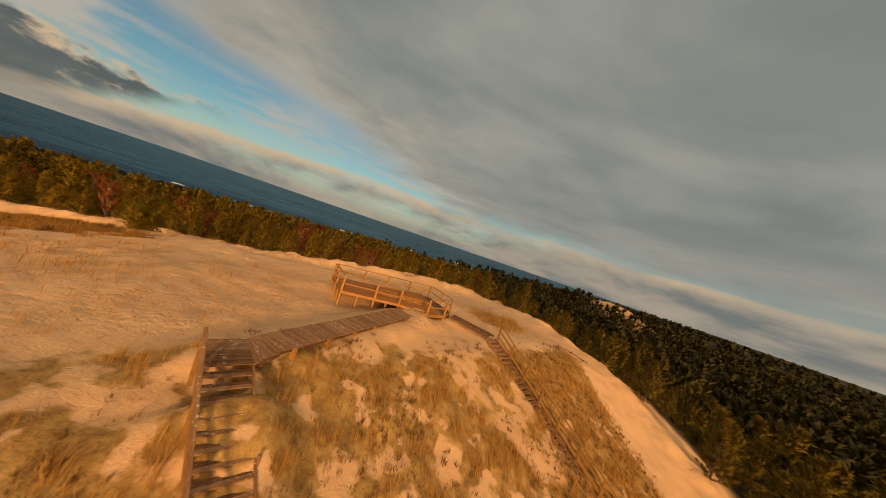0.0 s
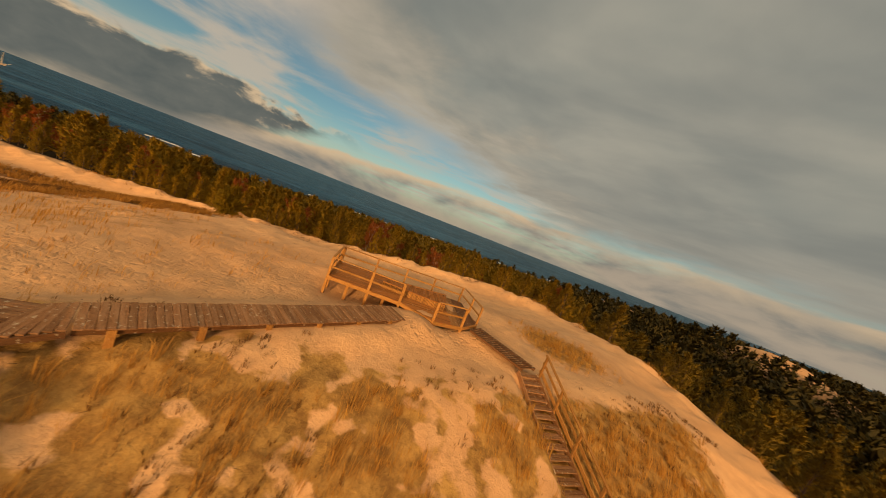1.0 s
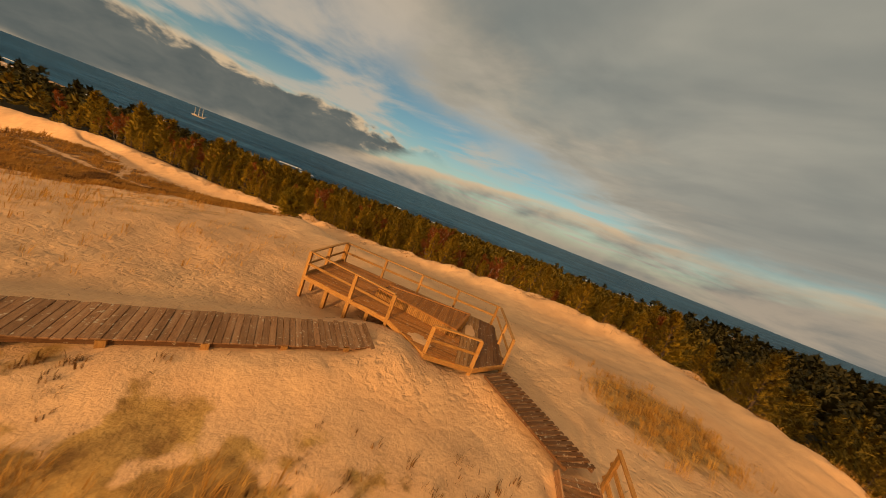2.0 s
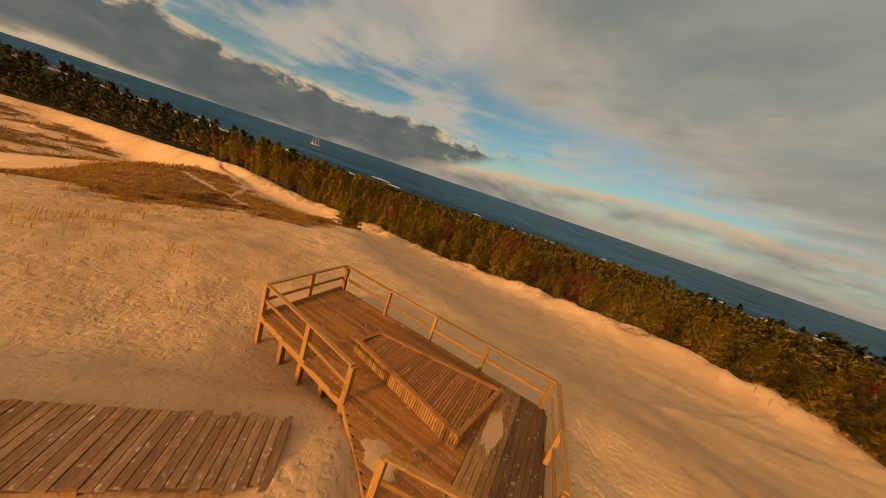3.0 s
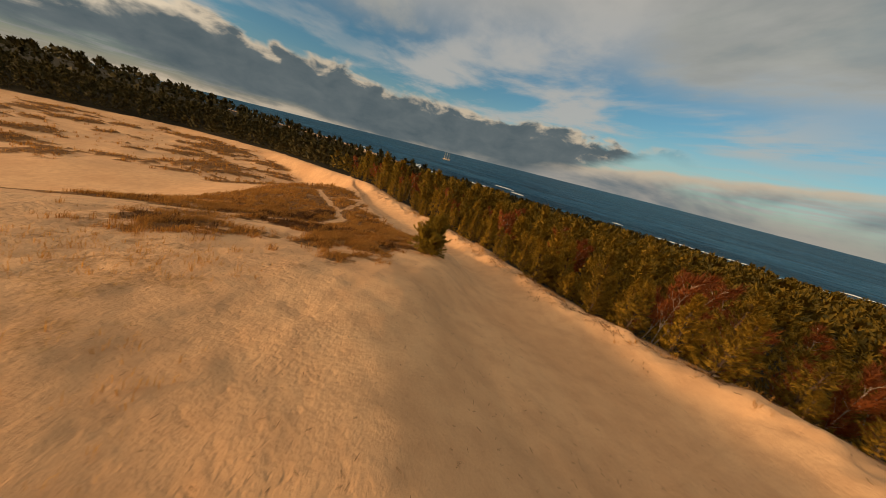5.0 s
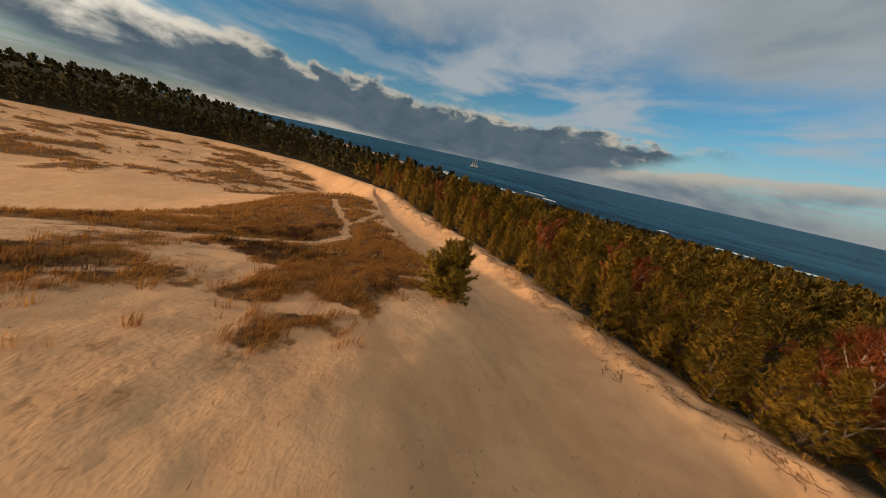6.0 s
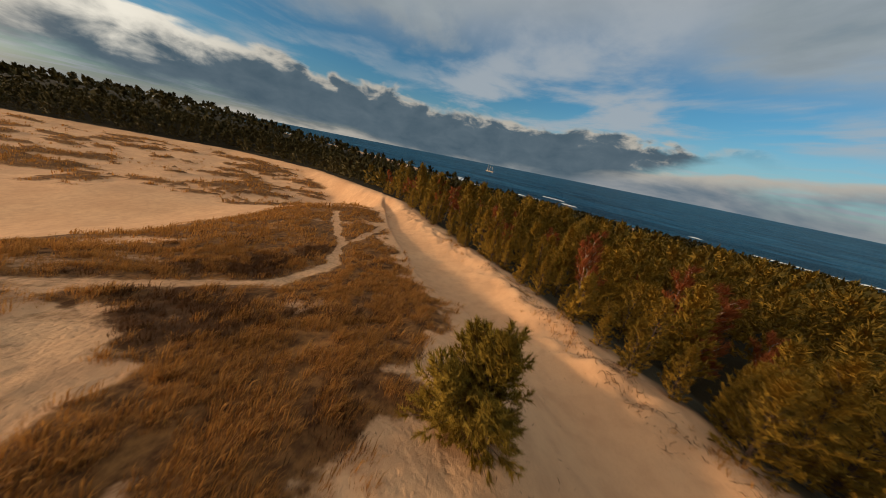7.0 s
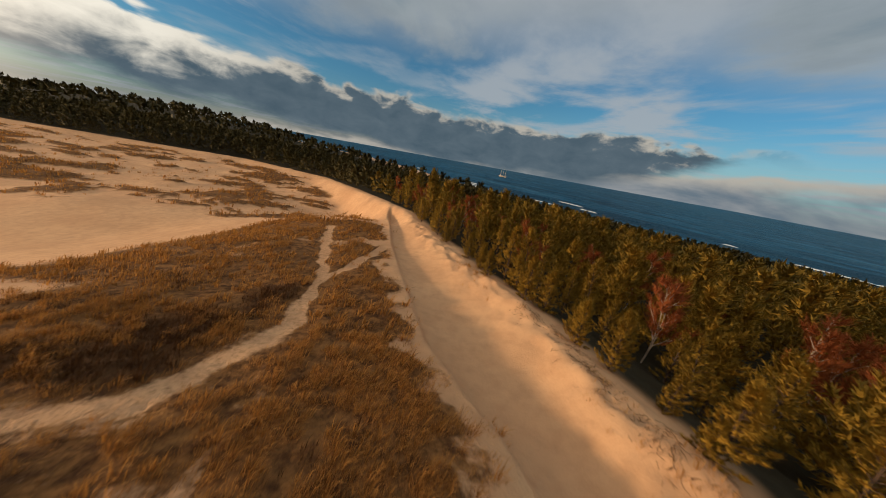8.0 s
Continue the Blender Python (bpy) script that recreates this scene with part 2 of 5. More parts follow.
def leaf_material(name, a, c, through=0.25, rough=0.7, speckle=1.0):
    """Foliage between two colours; speckle: how much single blades differ, the rest of the change being by clumps."""
    m, t, b = material(name)
    g = t.nodes.new("ShaderNodeNewGeometry")
    info = t.nodes.new("ShaderNodeObjectInfo")
    r = link_math(t, "FRACT", link_math(t, "ADD", g.outputs["Random Per Island"], link_math(t, "MULTIPLY", info.outputs["Random"], 0.35)))
    p = coord(t)
    if speckle < 1.0:
        tree = link_math(t, "ADD", link_math(t, "MULTIPLY", info.outputs["Random"], 0.45), link_math(t, "MULTIPLY", ramp_between(t, noise_tex(t, p, 0.9, 3, 0.6), 0.3, 0.7), 0.55))
        r = link_math(t, "ADD", link_math(t, "MULTIPLY", r, speckle), link_math(t, "MULTIPLY", tree, 1.0 - speckle))
    col = mix_col(t, r, a, c)
    col = mix_col(t, ramp_between(t, noise_tex(t, p, 0.16, 3), 0.35, 0.65, 0.0, 0.75 * speckle), col, tuple(0.40 * (i + j) for i, j in zip(a, c)))
    t.links.new(col, b.inputs["Base Color"])
    b.inputs["Roughness"].default_value = rough
    b.inputs["Specular IOR Level"].default_value = 0.2
    tr = t.nodes.new("ShaderNodeBsdfTranslucent")
    t.links.new(col, tr.inputs["Color"])
    mx = t.nodes.new("ShaderNodeMixShader")
    mx.inputs[0].default_value = through
    t.links.new(b.outputs[0], mx.inputs[1])
    t.links.new(tr.outputs[0], mx.inputs[2])
    t.links.new(mx.outputs[0], t.nodes["Material Output"].inputs["Surface"])
    return m


def bark_material(name, a, c, scale):
    m, t, b = material(name)
    p = coord(t, "Object", (1, 1, 0.35))
    n = noise_tex(t, p, scale, 6, 0.7)
    t.links.new(mix_col(t, ramp_between(t, n, 0.35, 0.65), a, c), b.inputs["Base Color"])
    b.inputs["Roughness"].default_value = 0.9
    bump(t, b, n, 0.6, 0.03)
    return m


def sea_material():
    m, t, b = material("sea_water")
    p = coord(t, "Object", (1, 1, 1))
    turn = t.nodes.new("ShaderNodeMapping")
    turn.inputs["Rotation"].default_value = (0, 0, radians(-45))
    t.links.new(p, turn.inputs[0])
    rot = t.nodes.new("ShaderNodeMapping")
    rot.inputs["Scale"].default_value = (0.22, 1.0, 1.0)
    t.links.new(turn.outputs[0], rot.inputs[0])
    # long crests roll in along the shore
    swell = noise_tex(t, rot.outputs[0], 0.085, 5, 0.62, 0.5)
    chop = noise_tex(t, p, 0.8, 5, 0.6)
    far = noise_tex(t, rot.outputs[0], 0.010, 5, 0.6)
    c = mix_col(t, ramp_between(t, far, 0.3, 0.7), (0.022, 0.112, 0.205), (0.040, 0.160, 0.270))
    roll = t.nodes.new("ShaderNodeMapping")
    roll.inputs["Scale"].default_value = (0.12, 1.0, 1.0)
    t.links.new(turn.outputs[0], roll.inputs[0])
    rows = noise_tex(t, roll.outputs[0], 0.013, 7, 0.78, 0.3)
    c = mix_col(t, ramp_between(t, rows, 0.42, 0.56, 0.85, 0.0), c, (0.005, 0.036, 0.072))
    c = mix_col(t, ramp_between(t, rows, 0.54, 0.66, 0.0, 0.75), c, (0.085, 0.200, 0.255))
    c = mix_col(t, ramp_between(t, swell, 0.38, 0.62), mix_col(t, 0.75, c, (0.005, 0.024, 0.046)), c)
    c = mix_col(t, ramp_between(t, swell, 0.58, 0.72), c, (0.060, 0.140, 0.175))
    cap = link_math(t, "MULTIPLY", ramp_between(t, noise_tex(t, rot.outputs[0], 0.16, 5, 0.7), 0.68, 0.72), ramp_between(t, far, 0.42, 0.62))
    c = mix_col(t, link_math(t, "MULTIPLY", cap, 0.8), c, (0.62, 0.64, 0.62))
    t.links.new(c, b.inputs["Base Color"])
    b.inputs["Roughness"].default_value = 0.32
    b.inputs["IOR"].default_value = 1.09
    b.inputs["Specular IOR Level"].default_value = 0.06
    bump(t, b, link_math(t, "ADD", swell, link_math(t, "MULTIPLY", chop, 0.3)), 1.0, 2.4)
    return m


def plain_material(name, col, rough, spread=0.25, scale=3.0):
    m, t, b = material(name)
    n = noise_tex(t, coord(t), scale, 5, 0.6)
    t.links.new(mix_col(t, n, tuple(v * (1 - spread) for v in col), tuple(min(1.0, v * (1 + spread)) for v in col)), b.inputs["Base Color"])
    b.inputs["Roughness"].default_value = rough
    return m


SAND = sand_material()
DECKWOOD = wood_material("weathered_pine_deck", (0.19, 0.058, 0.015), (0.43, 0.158, 0.043), (0.36, 0.155, 0.056), 0.55)
RAILWOOD = wood_material("golden_pine_rail", (0.22, 0.090, 0.026), (0.46, 0.212, 0.066), (0.38, 0.185, 0.070), 0.15)
SANDYWOOD = wood_material("sand_strewn_boards", (0.17, 0.066, 0.022), (0.36, 0.165, 0.060), (0.40, 0.215, 0.090), 0.95)
GREYWOOD = wood_material("greyed_pine_boards", (0.140, 0.060, 0.027), (0.34, 0.160, 0.074), (0.38, 0.212, 0.115), 0.85)
DARKWOOD = wood_material("damp_boards_and_dark_hollow", (0.085, 0.034, 0.014), (0.190, 0.082, 0.035), (0.175, 0.092, 0.048), 0.7)
# near-black needles: the far woods' shaded faces put into the colour
SHADENEEDLES = leaf_material("shaded_pine_needles", (0.034, 0.028, 0.008), (0.100, 0.070, 0.015), 0.15, speckle=0.35)
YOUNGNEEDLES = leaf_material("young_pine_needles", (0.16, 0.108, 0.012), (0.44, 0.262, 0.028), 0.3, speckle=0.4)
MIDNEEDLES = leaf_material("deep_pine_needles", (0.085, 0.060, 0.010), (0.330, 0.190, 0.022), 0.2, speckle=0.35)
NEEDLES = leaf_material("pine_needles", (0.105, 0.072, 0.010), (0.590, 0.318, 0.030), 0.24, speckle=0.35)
TWIGS = leaf_material("birch_twigs", (0.30, 0.075, 0.018), (0.50, 0.140, 0.034), 0.35)
STRAW = leaf_material("dry_marram_grass", (0.30, 0.125, 0.028), (0.70, 0.365, 0.095), 0.45, speckle=0.6)
BROWNGRASS = leaf_material("brown_dune_grass", (0.15, 0.055, 0.011), (0.72, 0.335, 0.075), 0.45)
# dark stalks that carry the painted shade of the western brow
SHADESTALKS = leaf_material("shade_dark_stalks", (0.035, 0.014, 0.005), (0.20, 0.078, 0.020), 0.25)
SHOOTS = leaf_material("orange_grass_shoots", (0.40, 0.180, 0.040), (0.74, 0.360, 0.085), 0.4)
TUFTS = leaf_material("withered_tufts", (0.085, 0.034, 0.010), (0.30, 0.135, 0.036), 0.2)
ROOTS = leaf_material("dead_roots", (0.13, 0.060, 0.024), (0.28, 0.145, 0.06), 0.0)
PINEBARK = bark_material("pine_bark", (0.045, 0.026, 0.016), (0.12, 0.065, 0.036), 9)
BIRCHBARK = bark_material("birch_bark", (0.26, 0.17, 0.11), (0.56, 0.44, 0.33), 5)
SEA = sea_material()
FOAM = plain_material("sea_foam", (0.72, 0.72, 0.68), 0.8, 0.15, 0.4)
HULL = plain_material("painted_hull", (0.42, 0.33, 0.25), 0.5)
MAST = plain_material("varnished_mast", (0.50, 0.42, 0.33), 0.6)


# ---- shape of the land ----
def lattice(xi, yi, seed):
    h = (xi.astype(np.int64) * 374761393 + yi.astype(np.int64) * 668265263 + seed * 974634777) & 0xFFFFFFFF
    h = ((h ^ (h >> 13)) * 1274126177) & 0xFFFFFFFF
    h = ((h ^ (h >> 16)) * 2246822519) & 0xFFFFFFFF
    return ((h ^ (h >> 15)) & 0xFFFFFF) / float(0xFFFFFF)


def vnoise(x, y, seed=0):
    xi, yi = np.floor(x), np.floor(y)
    fx, fy = x - xi, y - yi
    fx, fy = fx * fx * (3 - 2 * fx), fy * fy * (3 - 2 * fy)
    a, b = lattice(xi, yi, seed), lattice(xi + 1, yi, seed)
    c, d = lattice(xi, yi + 1, seed), lattice(xi + 1, yi + 1, seed)
    return a + (b - a) * fx + (c - a) * fy + (a - b - c + d) * fx * fy


def fbm(x, y, size, octaves=4, seed=0):
    out, amp, total = 0.0, 1.0, 0.0
    for k in range(octaves):
        out = out + amp * vnoise(x / size, y / size, seed + 17 * k)
        total += amp
        amp, size = amp * 0.5, size * 0.5
    return out / total


def step(v, lo, hi):
    k = np.clip((v - lo) / (hi - lo), 0, 1)
    return k * k * (3 - 2 * k)


def soft(v, width):
    return width * np.logaddexp(0, v / width)


# the sand crest along which the woods begin: x, y, height
CREST = [(-190, -420, 9), (-212, -220, 8.5), (-228, -110, 8), (-200, -45, 9), (-150, -8, 13), (-104, 17.5, 17.8),
         (-70, 31.5, 18.9), (-57, 37.3, 19.6), (-44, 38.8, 21.8), (-36, 40.0, 22.4), (-26, 42.5, 23.2), (-15.5, 46.8, 24.9),
         (-7, 48.8, 25.9), (0, 50.2, 26.3), (6, 49.8, 26.5), (11.5, 46.4, 26.7), (17.7, 36.6, 27.2), (22, 27.5, 26.0), (23.7, 20, 23.6), (26, 11, 19.5), (37, -5, 13.5), (76, -90, 9)]


def crest(x, y):
    """How far a place lies beyond the crest, into the woods, and the crest's height there."""
    best, dist, high = None, None, None
    for (ax, ay, az), (bx, by, bz) in zip(CREST, CREST[1:]):
        dx, dy = bx - ax, by - ay
        n = dx * dx + dy * dy
        k = np.clip(((x - ax) * dx + (y - ay) * dy) / n, 0, 1)
        ox, oy = x - ax - k * dx, y - ay - k * dy
        d2 = ox * ox + oy * oy
        side = np.sign(dx * (y - ay) - dy * (x - ax))
        if best is None:
            best, dist, high = d2, side * np.sqrt(d2), az + k * (bz - az)
        else:
            near = d2 < best - 1e-9
            dist = np.where(near, side * np.sqrt(d2), dist)
            high = np.where(near, az + k * (bz - az), high)
            best = np.where(near, d2, best)
    return dist + 1.5 * (fbm(x, y, 4.5, 3, 63) - 0.5) * step(60 - np.abs(dist), 0, 30), high


def inland(x, y):
    return (x - y + 475) / 1.4142


WEST = ([-260, -150, -110, -97, -90, -80, -65, -56, -45, -30, -20, -12, 0, 8, 300], [7, 7.5, 10.5, 15.4, 17.0, 17.4, 18.7, 19.5, 21.4, 24.9, 27.1, 27.9, 28.15, 28.2, 28.0])
LIP_X = [-110, -77, -61, -51, -44, -40, -35, -31, -28, -25, -22, -19, -16, -13, -9.7, -8, 0, 6, 12, 18]
LIP_Y = [12, 19.6, 24.2, 27.0, 30.6, 31.8, 31.4, 29.6, 27.6, 25.8, 24.6, 23.6, 23.2, 23.6, 24.6, 25.4, 27.5, 29, 30, 31]
DEEP_X, DEEP = [-110, -80, -60, -44, -30, -18, -8, 0, 7, 13, 18], [0.2, 0.5, 1.0, 1.25, 1.1, 1.2, 1.3, 0.8, 0.1, 0.0, 0.0]


def plateau(x, y):
    z = np.interp(x, *WEST)
    s = 0.63 * x - 0.777 * y
    r = 0.777 * x + 0.63 * y
    z = z - 0.44 * soft(s - np.interp(r, [1.5, 8], [-8.6, -10.8]), 0.7) * step(x, -30, -8)
    south = np.interp(x, [-110, -75, -50, -20, 0], [4, 5, 0, -6, -30])
    z = z - 0.25 * soft(south - y, 3.0) * step(-x, 5, 30)
    low = 6.5 + 4.2 * np.exp(-(((x + 92) / 36) ** 2 + ((y + 34) / 40) ** 2))
    return low + soft(z - low, 1.5)


def land(x, y, detail=True):
    x, y = np.asarray(x, float), np.asarray(y, float)
    e, zc = crest(x, y)
    z = plateau(x, y)
    ye = np.interp(x, LIP_X, LIP_Y)
    inside = (x > -110) & (x < 18)
    ye = ye + 2.6 * (fbm(x, y, 5.0, 3, 19) - 0.5) * step(x, -30, -24)
    k = np.clip((y - ye) / (np.maximum(y - ye, 0) + np.maximum(-e, 0) + 0.01), 0, 1)
    edge = step(x, -110, -95) * step(-x, -17, -6)
    trough = plateau(x, ye) * (1 - step(k, 0.0, 1.0)) + zc * step(k, 0.0, 1.0) - np.interp(x, DEEP_X, DEEP) * np.sin(np.pi * k ** np.interp(x, [-45, -25], [0.62, 0.74])) ** np.interp(x, [-45, -25], [1.0, 1.25])
    # towards the crest the sand meets its height
    near = step(e, -10, -0.2)
    z = z * (1 - near) + zc * near
    edge = edge * step(y - ye, 0.0, np.interp(x, [-42, -28], [0.6, 6.5]))
    z = np.where((y > ye) & inside & (e < 0), z * (1 - edge) + trough * edge, z)
    # drifts that bury the boardwalk's end and lie against the platform
    z = z + 0.50 * np.exp(-(((x - 0.3) / 1.5) ** 2 + ((y - 19.3) / 1.3) ** 2)) + 0.45 * np.exp(-(((x - 2.6) / 1.6) ** 2 + ((y - 21.6) / 1.2) ** 2))
    z = z + 0.30 * along(x, y, [(-5.2, 9.0), (-4.9, 10), (-1.3, 18.5)], 2.4) * step(-(0.63 * x - 0.777 * y), 9.2, 10.4)
    d, w = 0.69 * (x + 5.2) - 0.724 * (y - 7.37), 0.724 * (x + 5.2) + 0.69 * (y - 7.37)
    stairs = step(d, 0.3, 1.0) * step(-d, -6.0, -4.5) * step(w, -2.2, -0.3) * step(-w, -2.8, -1.4)
    z = z * (1 - stairs) + stairs * (28.46 - 0.456 * d + 0.16 * np.clip(w, -0.3, 1.4) + 0.30 * (fbm(x, y, 0.9, 2, 44) - 0.5))
    z = z - 0.35 * np.exp(-(((x + 5.2) / 1.8) ** 2 + ((y - 19.0) / 1.6) ** 2))
    # the sand is scooped out under the long stairs and beside the boardwalk
    dd, ww = 0.63 * (x - 5.02) - 0.777 * (y - 20.28), 0.777 * (x - 5.02) + 0.63 * (y - 20.28)
    scoop = step(dd, -0.2, 0.5) * step(-dd, -12.6, -11.6) * step(ww, -0.55, -0.15) * step(-ww, -1.75, -1.25)
    z = np.where(scoop > 0, np.minimum(z, z * (1 - scoop) + scoop * (28.40 - 0.47 * dd - 0.30)), z)
    dc = inland(x, y)
    floor = 1.5 + 12.4 * step(dc, 45, 285) + 3.0 * (fbm(x, y, 60, 3, 5) - 0.5)
    floor = np.where(dc < 0, 0.02 * np.maximum(dc, -200), floor)
    floor = floor + 15.0 * np.exp(-(((x + 520) / 190) ** 2 + ((y + 420) / 240) ** 2))
    floor = floor + 18.0 * np.exp(-(((x - 115) / 30) ** 2 + ((y - 180) / 34) ** 2))
    into = step(e, 0.8, 24)
    z = np.where(e > 0, np.minimum(zc - 0.10 * e, zc) * (1 - into) + floor * into, z)
    if detail:
        near_by = np.exp(-(((x + 20) / 90) ** 2 + ((y - 15) / 60) ** 2))
        g = step(-e, -2, 3)
        z = z + near_by * g * (0.55 * (fbm(x, y, 7, 3, 1) - 0.5) + 0.24 * (fbm(x, y, 1.5, 3, 2) - 0.5))
        z = z + (1 - near_by) * g * (2.4 * (fbm(x, y, 26, 4, 3) - 0.5) + 1.1 * grass(x, y) * step(-x, 80, 95))
        z = z + 0.22 * near_by * step(-x, 22, 26) * grass(x, y) * fbm(x, y, 0.9, 2, 57)
        z = z + 0.24 * (fbm(x, y, 1.1, 3, 46) - 0.5) * step(0.63 * x - 0.777 * y, -11.8, -10.2) * step(-x, -6, -1) * step(x, -10, -4)
        # a low bank with a scarped edge of sand along the crest
        z = z + 0.55 * np.exp(-((e + 1.7) / 2.1) ** 2) * step(x, -75, -60) * step(-x, -24, -16)
        z = z + 1.5 * np.exp(-((e + 1.3) / 1.7) ** 2) * (fbm(x, y, 2.0, 4, 8) - 0.36)
    return z


def along(x, y, pts, width):
    """1 on a line of points, falling to 0 at its width."""
    best = None
    for (ax, ay), (bx, by) in zip(pts, pts[1:]):
        dx, dy = bx - ax, by - ay
        k = np.clip(((x - ax) * dx + (y - ay) * dy) / (dx * dx + dy * dy), 0, 1)
        d = np.hypot(x - ax - k * dx, y - ay - k * dy)
        best = d if best is None else np.minimum(best, d)
    return 1 - step(best, width * 0.5, width)


TRAIL = [(-34, 1), (-38.2, 9.5), (-40.5, 13.7), (-42.8, 16.9), (-47.6, 18.9), (-50.7, 18.8), (-54.2, 17.7), (-59.8, 16.6), (-64, 14.8), (-71.8, 11.7), (-82, 8)]
BRANCH = [(-59.4, 17.0), (-62.9, 18.1), (-68.7, 19.0), (-77, 19.7)]


def grass(x, y):
    """How thickly the dry grass stands, 0 to 1: on the stair slope, and on the western brow."""
    e, _ = crest(x, y)
    n1, n2 = fbm(x, y, 5.5, 4, 31), fbm(x, y, 1.7, 3, 37)
    s = 0.63 * x - 0.777 * y
    r = 0.777 * x + 0.63 * y
    slope = step(s, -12.2, -9.8) * step(-s, -14, -6) * step(r, -15, -9) * (0.70 + 0.30 * step(r, 1, 5)) * step(-e, 6.5, 10)
    n3 = fbm(x, y, 0.75, 3, 39)
    a = slope * np.clip(0.30 + 1.0 * (n1 - 0.46) + 1.2 * (n2 - 0.5) + 3.6 * (n3 - 0.5) + 0.75 * step(r, 15.5, 17.5) + 0.30 * np.exp(-(((x - 4) / 3.5) ** 2 + ((y - 10) / 3.5) ** 2)), 0, 1)
    a = a * (1 - along(x, y, [(-4.7, 8), (2, 1)], 1.2))
    ye = np.interp(x, LIP_X, LIP_Y)
    hem = np.interp(x, [-60, -48, -42, -39, -34, -30, -26, -23], [0.7, 0.9, 1.2, 2.4, 2.0, 1.6, 1.2, 0.8])
    westward = step(-x, 22, 23.5) * step(x, -92, -84) * step(ye - y + 4.5 * (n2 - 0.5) + 3.0 * (n1 - 0.5), hem - 1.0, hem + 2.8) * step(y, -9, -2)
    brow = step(y - np.interp(x, [-41, -37, -34, -27.5], [8, 11, 15, 20.8]) + 9 * (n1 - 0.5) + 3 * (n2 - 0.5), -1.6, 1.4) * step(-x + 3 * (n2 - 0.5), 26.6, 28.6)
    back = step(np.interp(y, [1, 9.5, 13.7, 17], [-34, -38.2, -40.5, -42.8]) - x, -0.3, 1.2)
    full = np.maximum(brow, back) * np.clip(1.0 + 2.4 * (n1 - 0.42) + 1.2 * (n2 - 0.5), 0.35, 1)
    full = full * (1 - 0.75 * np.exp(-(((x + 39.3) / 1.7) ** 2 + ((y - 20.4) / 1.7) ** 2)))
    patch = np.exp(-(((x + 24.8) / 2.2) ** 4 + ((y - 24.4) / 3.3) ** 4)) * np.clip(0.42 + 1.6 * (n1 - 0.45) + 3.4 * (n2 - 0.5), 0, 1)
    loose = np.exp(-((x + 30) / 7) ** 2 - ((y - 17) / 6) ** 2) * step(n2, 0.60, 0.72) * 0.55
    loose = loose + 0.7 * np.exp(-((x + 31) / 5.5) ** 2 - ((y - 8.5) / 4.0) ** 2) * step(n1, 0.34, 0.55)
    field = np.exp(-(((x + 27.6) / 4.4) ** 4 + ((y - 12.4) / 4.6) ** 4)) * np.clip(0.50 + 1.6 * (n1 - 0.45) + 1.8 * (n2 - 0.5), 0, 0.8)
    b = westward * np.clip(np.maximum.reduce([full, patch, loose, field]), 0, 1)
    wx, wy = x + 1.4 * (fbm(x, y, 2.2, 2, 51) - 0.5), y + 1.4 * (fbm(x, y, 2.2, 2, 52) - 0.5)
    worn = np.clip(0.55 + 2.2 * (fbm(x, y, 1.3, 3, 53) - 0.42), 0, 1)
    b = b * (1 - 0.94 * along(wx, wy, TRAIL, 0.85)) * (1 - 0.55 * along(wx, wy, TRAIL, 1.7)) * (1 - 0.85 * along(wx, wy, BRANCH, 0.8)) * (1 - 0.45 * worn * along(wx, wy, TRAIL[:5], 2.3))
    b = b * (1 - 0.5 * along(wx, wy, [(-46, 20.2), (-40.9, 21.1), (-36, 20.6)], 0.4))
    b = b * (1 - 0.98 * np.exp(-(((x + 0.35 * y + 48.5) / 3.2) ** 2 + ((y - 1.5) / 4.2) ** 2)))
    flats = step(-x, 85, 100) * step(-e, 4, 14) * step(x, -235, -215)
    c = flats * np.maximum(step(fbm(x * 1.5, y, 11, 4, 71) + 0.3 * (n2 - 0.5), 0.48, 0.68), 0.24 * step(fbm(x, y, 3.2, 4, 72), 0.46, 0.68))
    tip = np.exp(-(((x - 7.5) / 2.6) ** 2 + ((y - 28.5) / 2.6) ** 2)) * step(n1, 0.36, 0.5) * step(-e, 3, 6)
    return np.clip(np.maximum.reduce([a, b, c, tip]), 0, 1)


def brow_shade(x, y):
    """Dark patches among the western grass: the brow's shaded side, painted in."""
    n = fbm(x, y, 3.2, 3, 88)
    core = 0.9 * np.exp(-(((x + 46.5) / 3.4) ** 2 + ((y - 13.6) / 1.5) ** 2)) + 0.8 * np.exp(-(((x + 43.8) / 1.6) ** 2 + ((y - 11.6) / 1.8) ** 2)) + 0.5 * np.exp(-(((x + 27.6) / 3.8) ** 2 + ((y - 12.8) / 3.0) ** 2)) + 1.25 * np.exp(-(((x + 35.6) / 2.6) ** 2 + ((y - 16.4) / 3.2) ** 2)) + 0.8 * np.exp(-(((x + 50) / 7.0) ** 2 + ((y - 15.6) / 1.4) ** 2))
    return np.clip(step(-x, 24, 28) * (core * 1.2 + 1.5 * (n - 0.56)), 0, 1)


